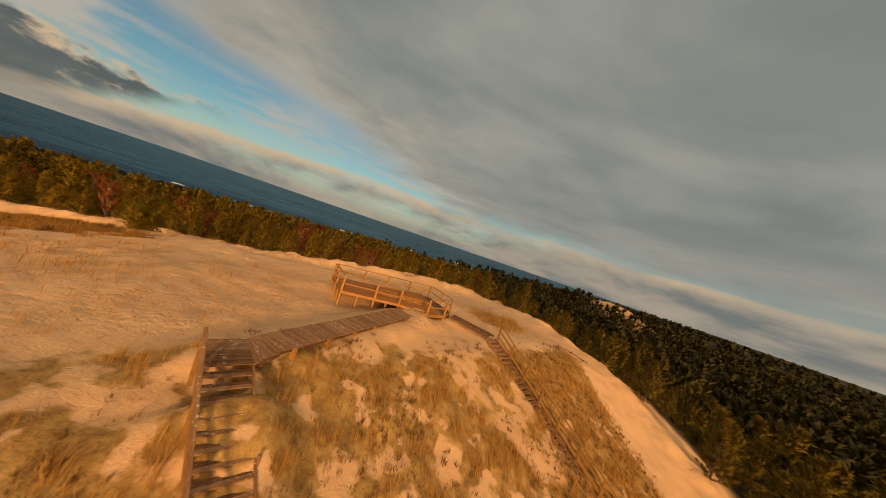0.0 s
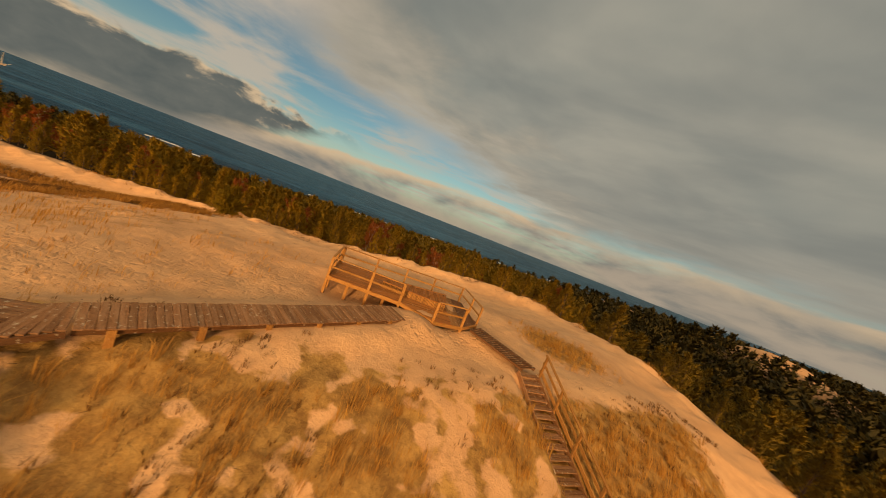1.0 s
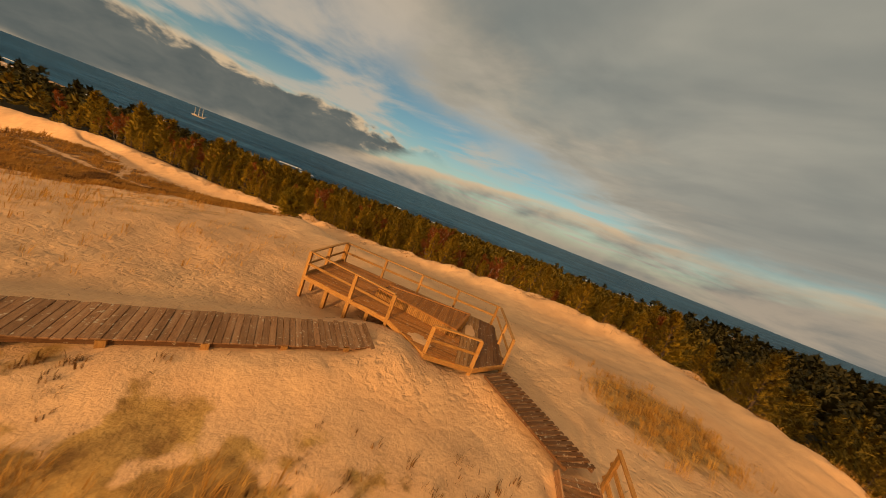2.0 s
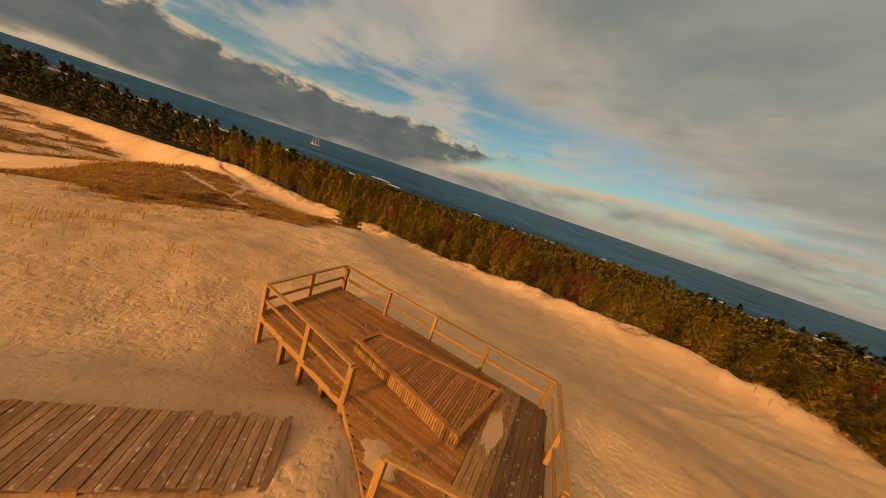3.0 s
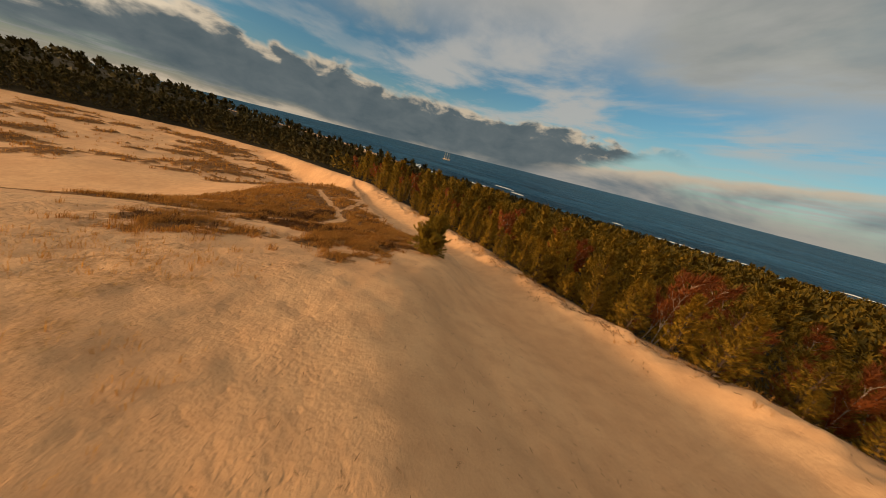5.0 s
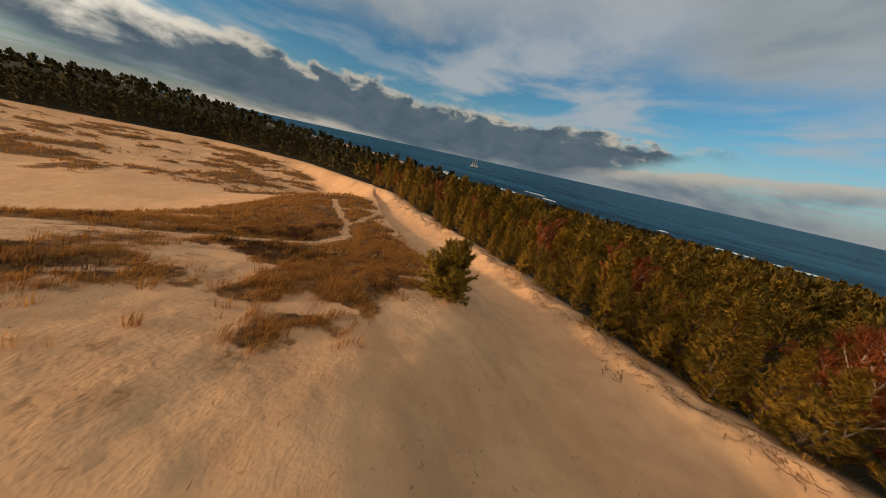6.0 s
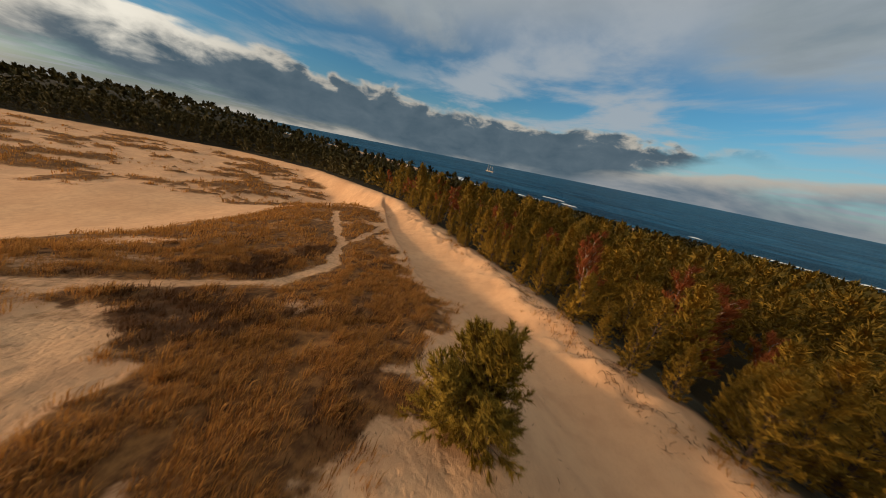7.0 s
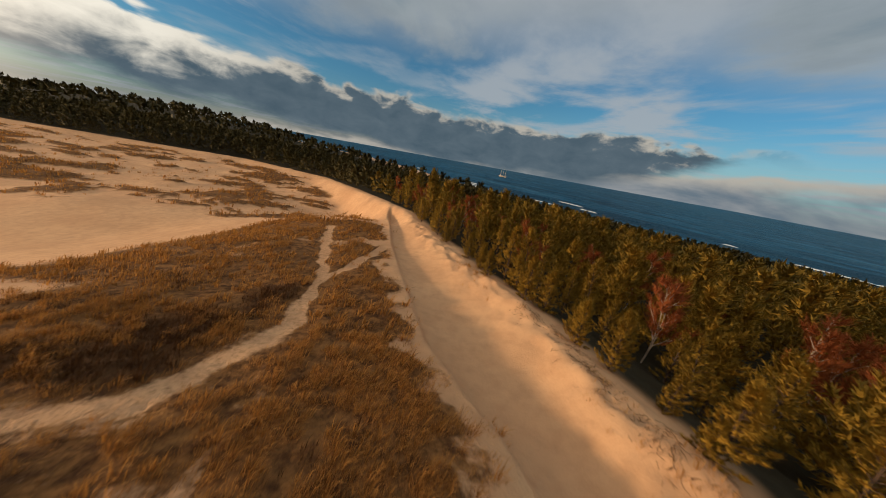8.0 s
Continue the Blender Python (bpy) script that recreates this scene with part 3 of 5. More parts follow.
def dimples(x, y):
    """Footprints in the trodden sand: the depth of the nearest one."""
    deep = np.zeros_like(x)
    cell = 0.52
    ix, iy = np.floor(x / cell), np.floor(y / cell)
    for ox in (-1, 0, 1):
        for oy in (-1, 0, 1):
            jx, jy = ix + ox, iy + oy
            px = (jx + lattice(jx, jy, 91)) * cell
            py = (jy + lattice(jx, jy, 92)) * cell
            turn = lattice(jx, jy, 93) * 6.283
            dx, dy = x - px, y - py
            lx, ly = dx * np.cos(turn) + dy * np.sin(turn), dy * np.cos(turn) - dx * np.sin(turn)
            r = np.hypot(lx / 0.19, ly / 0.11)
            d = np.where(r < 1, -1.0 + 0.3 * r, np.exp(-((r - 1.35) / 0.3) ** 2) * 0.35 - 0.7 * np.exp(-((r - 1) / 0.25) ** 2))
            deep = deep + d * (lattice(jx, jy, 94) > 0.35) * (0.4 + 0.6 * lattice(jx, jy, 95))
    return deep


def spaced(spans):
    """Coordinates from (start, end, step) spans, in one rising row."""
    out = []
    for a, b, d in spans:
        n = max(1, int(round((b - a) / d)))
        out += [a + (b - a) * i / n for i in range(n)]
    return np.array(out + [spans[-1][1]])


def flung(a, b, d0, growth):
    out, d = [a], d0
    while abs(out[-1] - b) > d:
        out.append(out[-1] + math.copysign(d, b - a))
        d *= growth
    out.append(b)
    return out


def raw_mesh(name, verts, faces, material_, smooth=False, normals=None):
    """A mesh from arrays. normals: one for each vertex, where soft foliage should shade as a clump."""
    me = bpy.data.meshes.new(name)
    verts, faces = np.asarray(verts, np.float32), np.asarray(faces, np.int32)
    if normals is not None:
        smooth = True
        a, b, c = (verts[faces[:, i]] for i in range(3))
        turned = (np.cross(b - a, c - a) * normals[faces[:, 0]]).sum(1) < 0
        faces = np.where(turned[:, None], faces[:, ::-1], faces)
    n, k = faces.shape
    me.vertices.add(len(verts))
    me.vertices.foreach_set("co", verts.ravel())
    me.loops.add(n * k)
    me.loops.foreach_set("vertex_index", faces.ravel())
    me.polygons.add(n)
    me.polygons.foreach_set("loop_start", np.arange(0, n * k, k, dtype=np.int32))
    me.polygons.foreach_set("loop_total", np.full(n, k, np.int32))
    me.polygons.foreach_set("use_smooth", np.full(n, smooth))
    me.materials.append(material_)
    me.update(calc_edges=True)
    if normals is not None:
        me.attributes.new("custom_normal", "FLOAT_VECTOR", "POINT").data.foreach_set("vector", np.asarray(normals, np.float32).ravel())
    return me


def build_ground():
    xs = np.r_[np.array(flung(-232, -4900, 2.4, 1.09))[::-1][:-1], spaced([(-232, -95, 1.9), (-95, -46, 0.42), (-46, 8, 0.17), (8, 40, 0.6)]), flung(40, 4900, 0.6, 1.09)[1:]]
    ys = np.r_[np.array(flung(-120, -4900, 2.4, 1.09))[::-1][:-1], spaced([(-120, -8, 1.9), (-8, 4, 0.4), (4, 34, 0.16), (34, 46, 0.3), (46, 62, 0.6)]), flung(62, 4900, 0.6, 1.08)[1:]]
    gx, gy = np.meshgrid(xs, ys)
    z = land(gx, gy)
    e, _ = crest(gx, gy)
    ye = np.interp(gx, LIP_X, LIP_Y)
    s = 0.63 * gx - 0.777 * gy
    trod = step(-s, 12.0, 13.0) * step(gx, -60, -52) * step(-gx, -6, -3) * step(gy, 3, 6) * (1 - 0.85 * step(gy - ye, -0.5, 2.0))
    core = (gx > -60) & (gx < 8) & (gy > 3) & (gy < 46)
    d = np.zeros_like(z)
    d[core] = dimples(gx[core], gy[core])
    z = z + 0.042 * d * trod
    n, m = gx.shape
    verts = np.stack([gx, gy, z], -1).reshape(-1, 3)
    i = np.arange(n * m).reshape(n, m)
    faces = np.stack([i[:-1, :-1], i[:-1, 1:], i[1:, 1:], i[1:, :-1]], -1).reshape(-1, 4)
    me = raw_mesh("ground", verts, faces, SAND, True)
    for name, value in (("brow_shade", brow_shade(gx, gy)), ("trodden", (0.35 + 0.65 * step(fbm(gx, gy, 5, 3, 77), 0.35, 0.6)) * step(-s, 11.5, 13.5) * step(gx, -60, -50) * (1 - 0.8 * step(gy - ye, -2.5, 2.5))), ("litter", 0.42 * step(-gx, 9, 15) * step(gx, -40, -34) * step(ye - gy, -1, 3) * step(gy, 2, 6) * step(fbm(gx, gy, 1.6, 4, 45), 0.42, 0.66) + 0.32 * along(gx, gy, TRAIL, 1.8) + 0.34 * step(s, -13.0, -10.6) * step(-s, -14, -6) * step(-gx, -24, -14) * step(gx, -16, -9) * step(-e, 6, 9) * step(fbm(gx, gy, 0.8, 4, 48), 0.42, 0.66) + 0.95 * step(s, -12.3, -10.6) * step(-s, -2, 4) * step(-gx, -7, -1) * step(gx, -9, -4) * step(fbm(gx, gy, 0.8, 3, 47), 0.42, 0.66) + np.clip(1.35 * grass(gx, gy) - 0.3 * step(gx, -34, -28) * step(-gx, 20, 22), 0, 1)), ("woods", step(e, 1.2, 3.5) * step(inland(gx, gy), 14, 30) * (1 - np.exp(-(((gx - 115) / 27) ** 2 + ((gy - 180) / 36) ** 2) * 1.2)))):
        me.attributes.new(name, "FLOAT", "POINT").data.foreach_set("value", value.astype(np.float32).ravel())
    return tagged(new("ground", me), "pale windblown dune sand with footprints and dry grass", "sand dune", kind="structure")


build_ground()


def build_sea():
    far = 4950
    me = raw_mesh("sea", [(-far, -far, 0), (far, -far, 0), (far, far, 0), (-far, far, 0)], [(0, 1, 2, 3)], SEA)
    tagged(new("water", me), "dark blue choppy sea reaching the horizon", "sea", kind="structure")


build_sea()


def build_surf():
    """Broken white lines of surf that follow the shore."""
    rng = np.random.default_rng(5)
    a, b = np.array([0.7071, 0.7071]), np.array([-0.7071, 0.7071])
    base = np.array([-280.0, 280.0])  # the outer bar, some way off the beach
    for row, (off, wide, gap) in enumerate(((-38, 0.8, 0.80), (-14, 0.9, 0.76), (8, 0.8, 0.88), (44, 1.0, 0.95))):
        V, F = [], []
        k = -1900.0
        while k < 1100:
            length = rng.uniform(10, 48)
            if rng.random() > gap:
                n = int(length / 3) + 2
                for j in range(n):
                    f = j / (n - 1)
                    w = wide * (4 * f * (1 - f)) ** 0.5 * rng.uniform(0.5, 1.3) + 0.1
                    mid = off + 5 * math.sin(k * 0.011 + row) + 1.6 * rng.uniform(-1, 1)
                    # a foaming face that falls towards the shore, and a flat wake of foam
                    for side, lift in ((-1.6, 0.10), (0.0, 0.16), (0.45, 0.16 + 0.75 * min(1.0, w / wide)), (1.0, 0.05)):
                        p = base + a * (k + f * length) + b * (mid + side * w)
                        V.append((p[0], p[1], lift))
                    if j:
                        q = len(V)
                        for i in range(3):
                            F.append((q - 8 + i, q - 7 + i, q - 3 + i, q - 4 + i))
            k += length
        tagged(new("surf", raw_mesh("surf", V, F, FOAM, True)), "broken white line of surf along the shore", "surf", "surf lines", "stuff")


build_surf()


# ---- helpers for things ----
def thing(name, at, label, category, group=""):
    ob = new(name)
    ob.location = at
    ob.empty_display_size = 0.3
    return tagged(ob, label, category, group)


BOARDS = {}


def block(length, wide, thick, bevel=0.006):
    """A board's mesh, its length along x, with eased edges; alike boards share it."""
    key = (round(length, 2), round(wide, 3), round(thick, 3))
    if key not in BOARDS:
        bm = bmesh.new()
        bmesh.ops.create_cube(bm, size=1.0)
        bmesh.ops.scale(bm, vec=(key[0], key[1], key[2]), verts=bm.verts)
        bmesh.ops.bevel(bm, geom=bm.edges[:], offset=min(bevel, 0.3 * key[2]), segments=1, affect="EDGES")
        me = bpy.data.meshes.new("board")
        bm.to_mesh(me)
        bm.free()
        BOARDS[key] = me
    return BOARDS[key]


def part(name, mesh, mat, parent, m, label=""):
    """One mesh object under a thing, at the world pose m."""
    if not mesh.materials:
        mesh.materials.append(mat)
    elif mesh.materials[0] is not mat:
        mesh = mesh.copy()
        mesh.materials[0] = mat
    ob = new(name, mesh)
    ob.parent = parent
    ob.matrix_basis = Matrix.Translation(-parent.location) @ m
    if label:
        ob["label"] = label
    return ob


WOODS = {}


def beam(name, a, b, wide, thick, mat, parent, up=(0, 0, 1), label="", slack=0.0):
    """A straight timber from a to b; wide lies across, thick along up."""
    a, b = Vector(a), Vector(b)
    ax = b - a
    n = ax.length
    ax.normalize()
    u = Vector(up)
    u = (u - ax * u.dot(ax)).normalized()
    w = u.cross(ax)
    m = Matrix((ax, w, u)).transposed().to_4x4()
    if slack:
        m = m @ Euler((random.gauss(0, slack), random.gauss(0, slack), random.gauss(0, slack))).to_matrix().to_4x4()
    m = Matrix.Translation((a + b) / 2) @ m
    key = (round(n, 2), round(wide, 3), round(thick, 3), mat.name)
    if key not in WOODS:
        me = block(n, wide, thick).copy()
        me.materials.clear()
        me.materials.append(mat)
        WOODS[key] = me
    return part(name, WOODS[key], mat, parent, m, label)


def height(x, y):
    return float(land(np.array([x]), np.array([y]))[0])


def clip_span(poly, axis, value):
    """Where the line axis = value crosses a convex outline: the span along the other axis."""
    hits = []
    for p, q in zip(poly, poly[1:] + poly[:1]):
        a, b = p[axis] - value, q[axis] - value
        if (a <= 0 < b) or (b <= 0 < a):
            k = a / (a - b)
            hits.append(p[1 - axis] + k * (q[1 - axis] - p[1 - axis]))
    return (min(hits), max(hits)) if len(hits) >= 2 else None


# ---- the viewing platform ----
PU, PV, PO = Vector((0.879, 0.477, 0)), Vector((0.477, -0.879, 0)), Vector((-7.44, 21.30, 0))
DECK, RAIL = 28.70, 29.74


def spot(u, v, z=DECK):
    p = PO + PU * u + PV * v
    return Vector((p.x, p.y, z))


DECK_LINE = [(0.0, -0.05), (8.66, -0.12), (9.02, 3.42), (7.82, 4.66), (6.12, 5.12), (4.30, 3.92), (0.22, 3.40)]


def build_platform():
    top = thing("viewing_platform", spot(4.4, 1.9, 27.8), "weathered wooden viewing platform with railings on the dune crest", "platform")
    pitch, gap = 0.142, 0.009
    # long boards on the main deck, in two or three lengths each
    v = 0.02
    while v < 3.95:
        span = clip_span(DECK_LINE, 1, v)
        if span:
            a, b = span[0] + 0.02, min(span[1], 7.18)
            cuts = [a]
            while b - cuts[-1] > 6.2:
                cuts.append(cuts[-1] + random.choice((1.8, 2.4, 3.0, 3.6)))
            cuts.append(b)
            for p, q in zip(cuts, cuts[1:]):
                if q - p > 0.15:
                    beam("deck_board", spot(p + 0.003, v, DECK - 0.016), spot(q - 0.003, v, DECK - 0.016), pitch - gap, 0.032, DECKWOOD, top, slack=0.0012)
        v += pitch
    # cross boards at the entrance end
    u = 7.26
    while u < 9.0:
        span = clip_span(DECK_LINE, 0, u)
        if span:
            beam("deck_board", spot(u, span[0] + 0.02, DECK - 0.016), spot(u, span[1] - 0.02, DECK - 0.016), pitch - gap, 0.032, SANDYWOOD if u < 7.9 else DARKWOOD, top, slack=0.0012)
        u += pitch
    v = 3.98
    while v < 5.1:
        span = clip_span(DECK_LINE, 1, v)
        if span:
            beam("deck_board", spot(span[0] + 0.03, v, DECK - 0.016), spot(min(span[1], 7.18), v, DECK - 0.016), pitch - gap, 0.032, DECKWOOD, top, slack=0.0012)
        v += pitch
    # edge boards
    for (a, b), (c, d) in zip(DECK_LINE, DECK_LINE[1:] + DECK_LINE[:1]):
        beam("fascia", spot(a, b, DECK - 0.10), spot(c, d, DECK - 0.10), 0.045, 0.19, RAILWOOD, top)
    beam("kick_board", spot(0.05, 0.05, DECK + 0.06), spot(0.26, 3.34, DECK + 0.06), 0.05, 0.12, RAILWOOD, top)
    # joists
    for u in (0.8, 2.4, 4.0, 5.6, 7.2):
        span = clip_span(DECK_LINE, 0, u)
        beam("joist", spot(u, span[0] + 0.1, DECK - 0.12), spot(u, span[1] - 0.1, DECK - 0.12), 0.08, 0.16, DARKWOOD, top)
    # posts and rails
    far = [(0.02, 0.0), (2.38, 0.02), (4.42, 0.0), (6.42, -0.04), (8.62, -0.08)]
    left = [(0.02, 0.0), (0.11, 1.66), (0.24, 3.36)]
    near = [(0.24, 3.36), (2.50, 3.64), (4.27, 3.90)]
    gate = [(6.10, 5.02), (7.76, 4.62)]
    end = [(8.66, -0.06), (8.85, 1.80), (9.00, 3.36)]
    for row, size in ((far, 0.11), (left, 0.13), (near, 0.145), (gate, 0.135), (end, 0.11)):
        for i, (u, v) in enumerate(row):
            u2 = u + (0.12 if row is left and i == 0 else -0.12 if row is far and i == 4 else 0)
            if (row is near and i == 0) or (row is end and i == 0):
                continue
            p = spot(u2, v)
            foot = height(p.x, p.y) - 0.25
            beam("post", (p.x, p.y, foot), (p.x, p.y, RAIL - 0.045), size, size, RAILWOOD, top, up=PV)
        for (a, b), (c, d) in zip(row, row[1:]):
            lift = 0.0 if row is not left else 0.004
            beam("top_rail", spot(a, b, RAIL - 0.02 + lift), spot(c, d, RAIL - 0.02 + lift), 0.12, 0.05, RAILWOOD, top)
            beam("mid_rail", spot(a, b, DECK + 0.50), spot(c, d, DECK + 0.50), 0.045, 0.10, RAILWOOD, top)
    # stub legs under the deck's high side
    for u, v in ((1.4, 3.40), (3.4, 3.68), (0.2, 2.5)):
        p = spot(u, v)
        beam("leg", (p.x, p.y, height(p.x, p.y) - 0.25), (p.x, p.y, DECK - 0.05), 0.15, 0.15, RAILWOOD, top, up=PV)


build_platform()


def build_box():
    z0, z1 = DECK + 0.002, DECK + 0.38
    c = [(3.10, 2.42), (3.26, 1.48), (7.34, 0.70), (6.90, 3.14)]
    box = thing("bench_box", spot(5.1, 1.9, z0), "low wedge-shaped wooden bench box with slatted top on the deck", "bench")
    n = len(c)
    cu, cv = sum(p[0] for p in c) / 4, sum(p[1] for p in c) / 4
    inner = [(3.26, 2.30), (3.38, 1.58), (7.18, 0.86), (6.80, 2.98)]
    # closed body, coloured dark to stand for the shaded hollow behind the slats
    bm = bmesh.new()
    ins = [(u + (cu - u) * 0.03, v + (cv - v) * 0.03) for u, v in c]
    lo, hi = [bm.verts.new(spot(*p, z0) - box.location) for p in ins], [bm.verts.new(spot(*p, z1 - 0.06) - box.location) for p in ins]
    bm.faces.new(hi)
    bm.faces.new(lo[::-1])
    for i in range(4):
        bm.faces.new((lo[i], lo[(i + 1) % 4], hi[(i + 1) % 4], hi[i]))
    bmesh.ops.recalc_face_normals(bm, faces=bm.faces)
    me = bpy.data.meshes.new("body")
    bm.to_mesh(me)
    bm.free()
    part("body", me, DARKWOOD, box, Matrix.Translation(box.location), "dark filler body for the shaded hollow behind the slats")
    # upright slats round the sides
    for i in range(n):
        (a, b), (p, q) = c[i], c[(i + 1) % n]
        span = math.hypot(p - a, q - b)
        k = int(span / 0.075)
        for j in range(k):
            f = (j + 0.5) / k
            u, v = a + f * (p - a), b + f * (q - b)
            beam("slat", spot(u, v, z0), spot(u, v, z1 - 0.04), 0.056, 0.022, RAILWOOD, box, up=PV if abs(p - a) > abs(q - b) else PU, slack=0.004)
    # rim and recessed top slats
    for i in range(n):
        a, p = c[i], c[(i + 1) % n]
        ia, ip = inner[i], inner[(i + 1) % n]
        bm = bmesh.new()
        lo = [bm.verts.new(spot(*w, z1 - 0.04) - box.location) for w in (a, p, ip, ia)]
        hi = [bm.verts.new(spot(*w, z1) - box.location) for w in (a, p, ip, ia)]
        bm.faces.new(hi)
        bm.faces.new(lo[::-1])
        for j in range(4):
            bm.faces.new((lo[j], lo[(j + 1) % 4], hi[(j + 1) % 4], hi[j]))
        bmesh.ops.recalc_face_normals(bm, faces=bm.faces)
        bmesh.ops.bevel(bm, geom=bm.edges[:], offset=0.006, segments=1, affect="EDGES")
        me = bpy.data.meshes.new("rim")
        bm.to_mesh(me)
        bm.free()
        part("rim", me, DECKWOOD, box, Matrix.Translation(box.location))
    u = 3.42
    while u < 7.1:
        span = clip_span(inner, 0, u)
        if span and span[1] - span[0] > 0.1:
            beam("top_slat", spot(u, span[0] + 0.004, z1 - 0.035), spot(u, span[1] - 0.004, z1 - 0.035), 0.070, 0.03, DECKWOOD, box, slack=0.002)
        u += 0.082


build_box()


def build_drifts():
    """Thin drifts of blown sand on the boards."""
    for u0, v0, ru, rv, high in ((7.50, 1.85, 0.24, 1.15, 0.022), (5.75, 4.35, 0.60, 0.32, 0.030)):
        V, F, n, m = [], [], 16, 6
        for i in range(m + 1):
            for j in range(n):
                g, r = 6.2832 * j / n, i / m
                wave = 1 + 0.22 * math.sin(2 * g + u0) + 0.16 * math.sin(5 * g + v0)
                p = spot(u0 + ru * r * wave * math.cos(g), v0 + rv * r * wave * math.sin(g), DECK + high * (1 - r * r) * (0.8 + 0.2 * math.sin(7 * g * r)) - 0.012 * r * r)
                V.append(tuple(p))
                if i:
                    a, b = i * n + j, i * n + (j + 1) % n
                    F.append((a - n, a, b, b - n))
        tagged(new("sand_drift", raw_mesh("sand_drift", V, F, SAND, True)), "thin drift of blown sand on the deck boards", "sand", kind="stuff")


build_drifts()


# ---- boardwalk, landing and western stairs ----
def build_boardwalk():
    a0, a1 = Vector((-5.30, 9.90, 28.64)), Vector((-4.12, 9.42, 28.64))
    b0, b1 = Vector((-1.72, 18.85, 28.66)), Vector((-0.52, 18.35, 28.62))
    walk_ = thing("boardwalk", (a0 + a1) / 2 - Vector((0, 0, 0.5)), "greyed wooden boardwalk half buried in blown sand", "boardwalk")
    n = 60
    for i in range(n):
        f = (i + 0.5) / n
        p, q = a0.lerp(b0, f), a1.lerp(b1, f)
        d = (q - p).normalized()
        stick = random.gauss(0.0, 0.012 if i < 48 else 0.045)
        lift = Vector((0, 0, random.gauss(0, 0.003)))
        beam("board", p - d * (0.02 + stick) + lift, q + d * (0.02 + stick) + lift, (b0 - a0).length / n - 0.012, 0.034, GREYWOOD, walk_, slack=0.004)
    for f0 in (0.07, 0.93):
        p, q = a0.lerp(a1, f0), b0.lerp(b1, f0)
        beam("bearer", p - Vector((0, 0, 0.10)), q - Vector((0, 0, 0.10)), 0.06, 0.15, DARKWOOD, walk_)
    for i in range(6):
        f = 0.06 + 0.17 * i
        for f0 in (0.05, 0.95):
            p = a0.lerp(b0, f).lerp(a1.lerp(b1, f), f0)
            beam("support_post", (p.x, p.y, min(height(p.x, p.y), p.z - 0.1) - 0.35), (p.x, p.y, p.z - 0.03), 0.16, 0.16, RAILWOOD, walk_, up=(0.93, -0.37, 0))


def build_landing():
    # landing with its boards lying across the stairs, and the wedge that turns to the boardwalk
    d, w = Vector((0.69, -0.724, 0)), Vector((0.724, 0.69, 0))
    o = Vector((-5.20, 7.37, 28.65))
    stairs = thing("beach_stairs", o - Vector((0, 0, 0.6)), "weathered wooden stairs with handrail, treads drifted over with sand", "stairs")
    for i in range(11):
        p = o - d * (0.07 + 0.143 * i)
        beam("landing_board", p, p + w * 1.26, 0.133, 0.034, DARKWOOD if i < 6 else GREYWOOD, stairs, slack=0.003)
    e0, e1 = o - d * 1.58 + w * 1.27, o + w * 1.27 - d * 0.02
    f0, f1 = Vector((-5.30, 9.86, 28.645)), Vector((-4.14, 9.36, 28.645))
    for i in range(7):
        f = (i + 0.5) / 7
        p, q = e0.lerp(f0, f), e1.lerp(f1, f)
        beam("wedge_board", p, q, 0.08 + 0.075 * (0.3 + f * 0.4), 0.034, GREYWOOD, stairs, slack=0.004)
    beam("bearer", e1 - Vector((0, 0, 0.1)), f1 - Vector((0, 0, 0.1)), 0.06, 0.15, DARKWOOD, stairs)
    for k in range(14):
        p = o + d * (0.17 + 0.34 * k) - Vector((0, 0, 0.155 * (k + 1)))
        for j, off in enumerate((-0.075, 0.075)):
            beam("tread", p + d * off, p + d * off + w * 1.22, 0.138, 0.04, GREYWOOD if j else DARKWOOD, stairs, slack=0.006)
    low = o + d * 4.9 - Vector((0, 0, 2.24))
    for s in (-0.02, 1.26):
        beam("stringer", o + w * s - Vector((0, 0, 0.13)), low + w * s - Vector((0, 0, 0.13)), 0.05, 0.24, GREYWOOD, stairs)
    side = -w * 0.10
    r0, r1 = o - d * 0.35 + side + Vector((0, 0, 0.98)), low + side + Vector((0, 0, 0.98))
    beam("handrail", r0, r1, 0.10, 0.055, GREYWOOD, stairs)
    beam("mid_rail", r0 - Vector((0, 0, 0.42)), r1 - Vector((0, 0, 0.42)), 0.05, 0.14, RAILWOOD, stairs)
    for f in (0.04, 0.34, 0.64, 0.95):
        p = r0.lerp(r1, f)
        beam("post", (p.x, p.y, p.z - 1.5), (p.x, p.y, p.z - 0.03), 0.10, 0.10, RAILWOOD, stairs, up=d)
    for f in (0.5, 0.72, 0.94):
        p = o.lerp(low, f) + w * 1.30
        beam("side_post", (p.x, p.y, p.z - 0.5), (p.x, p.y, p.z + 0.22), 0.07, 0.07, GREYWOOD, stairs, up=d)


build_boardwalk()
build_landing()


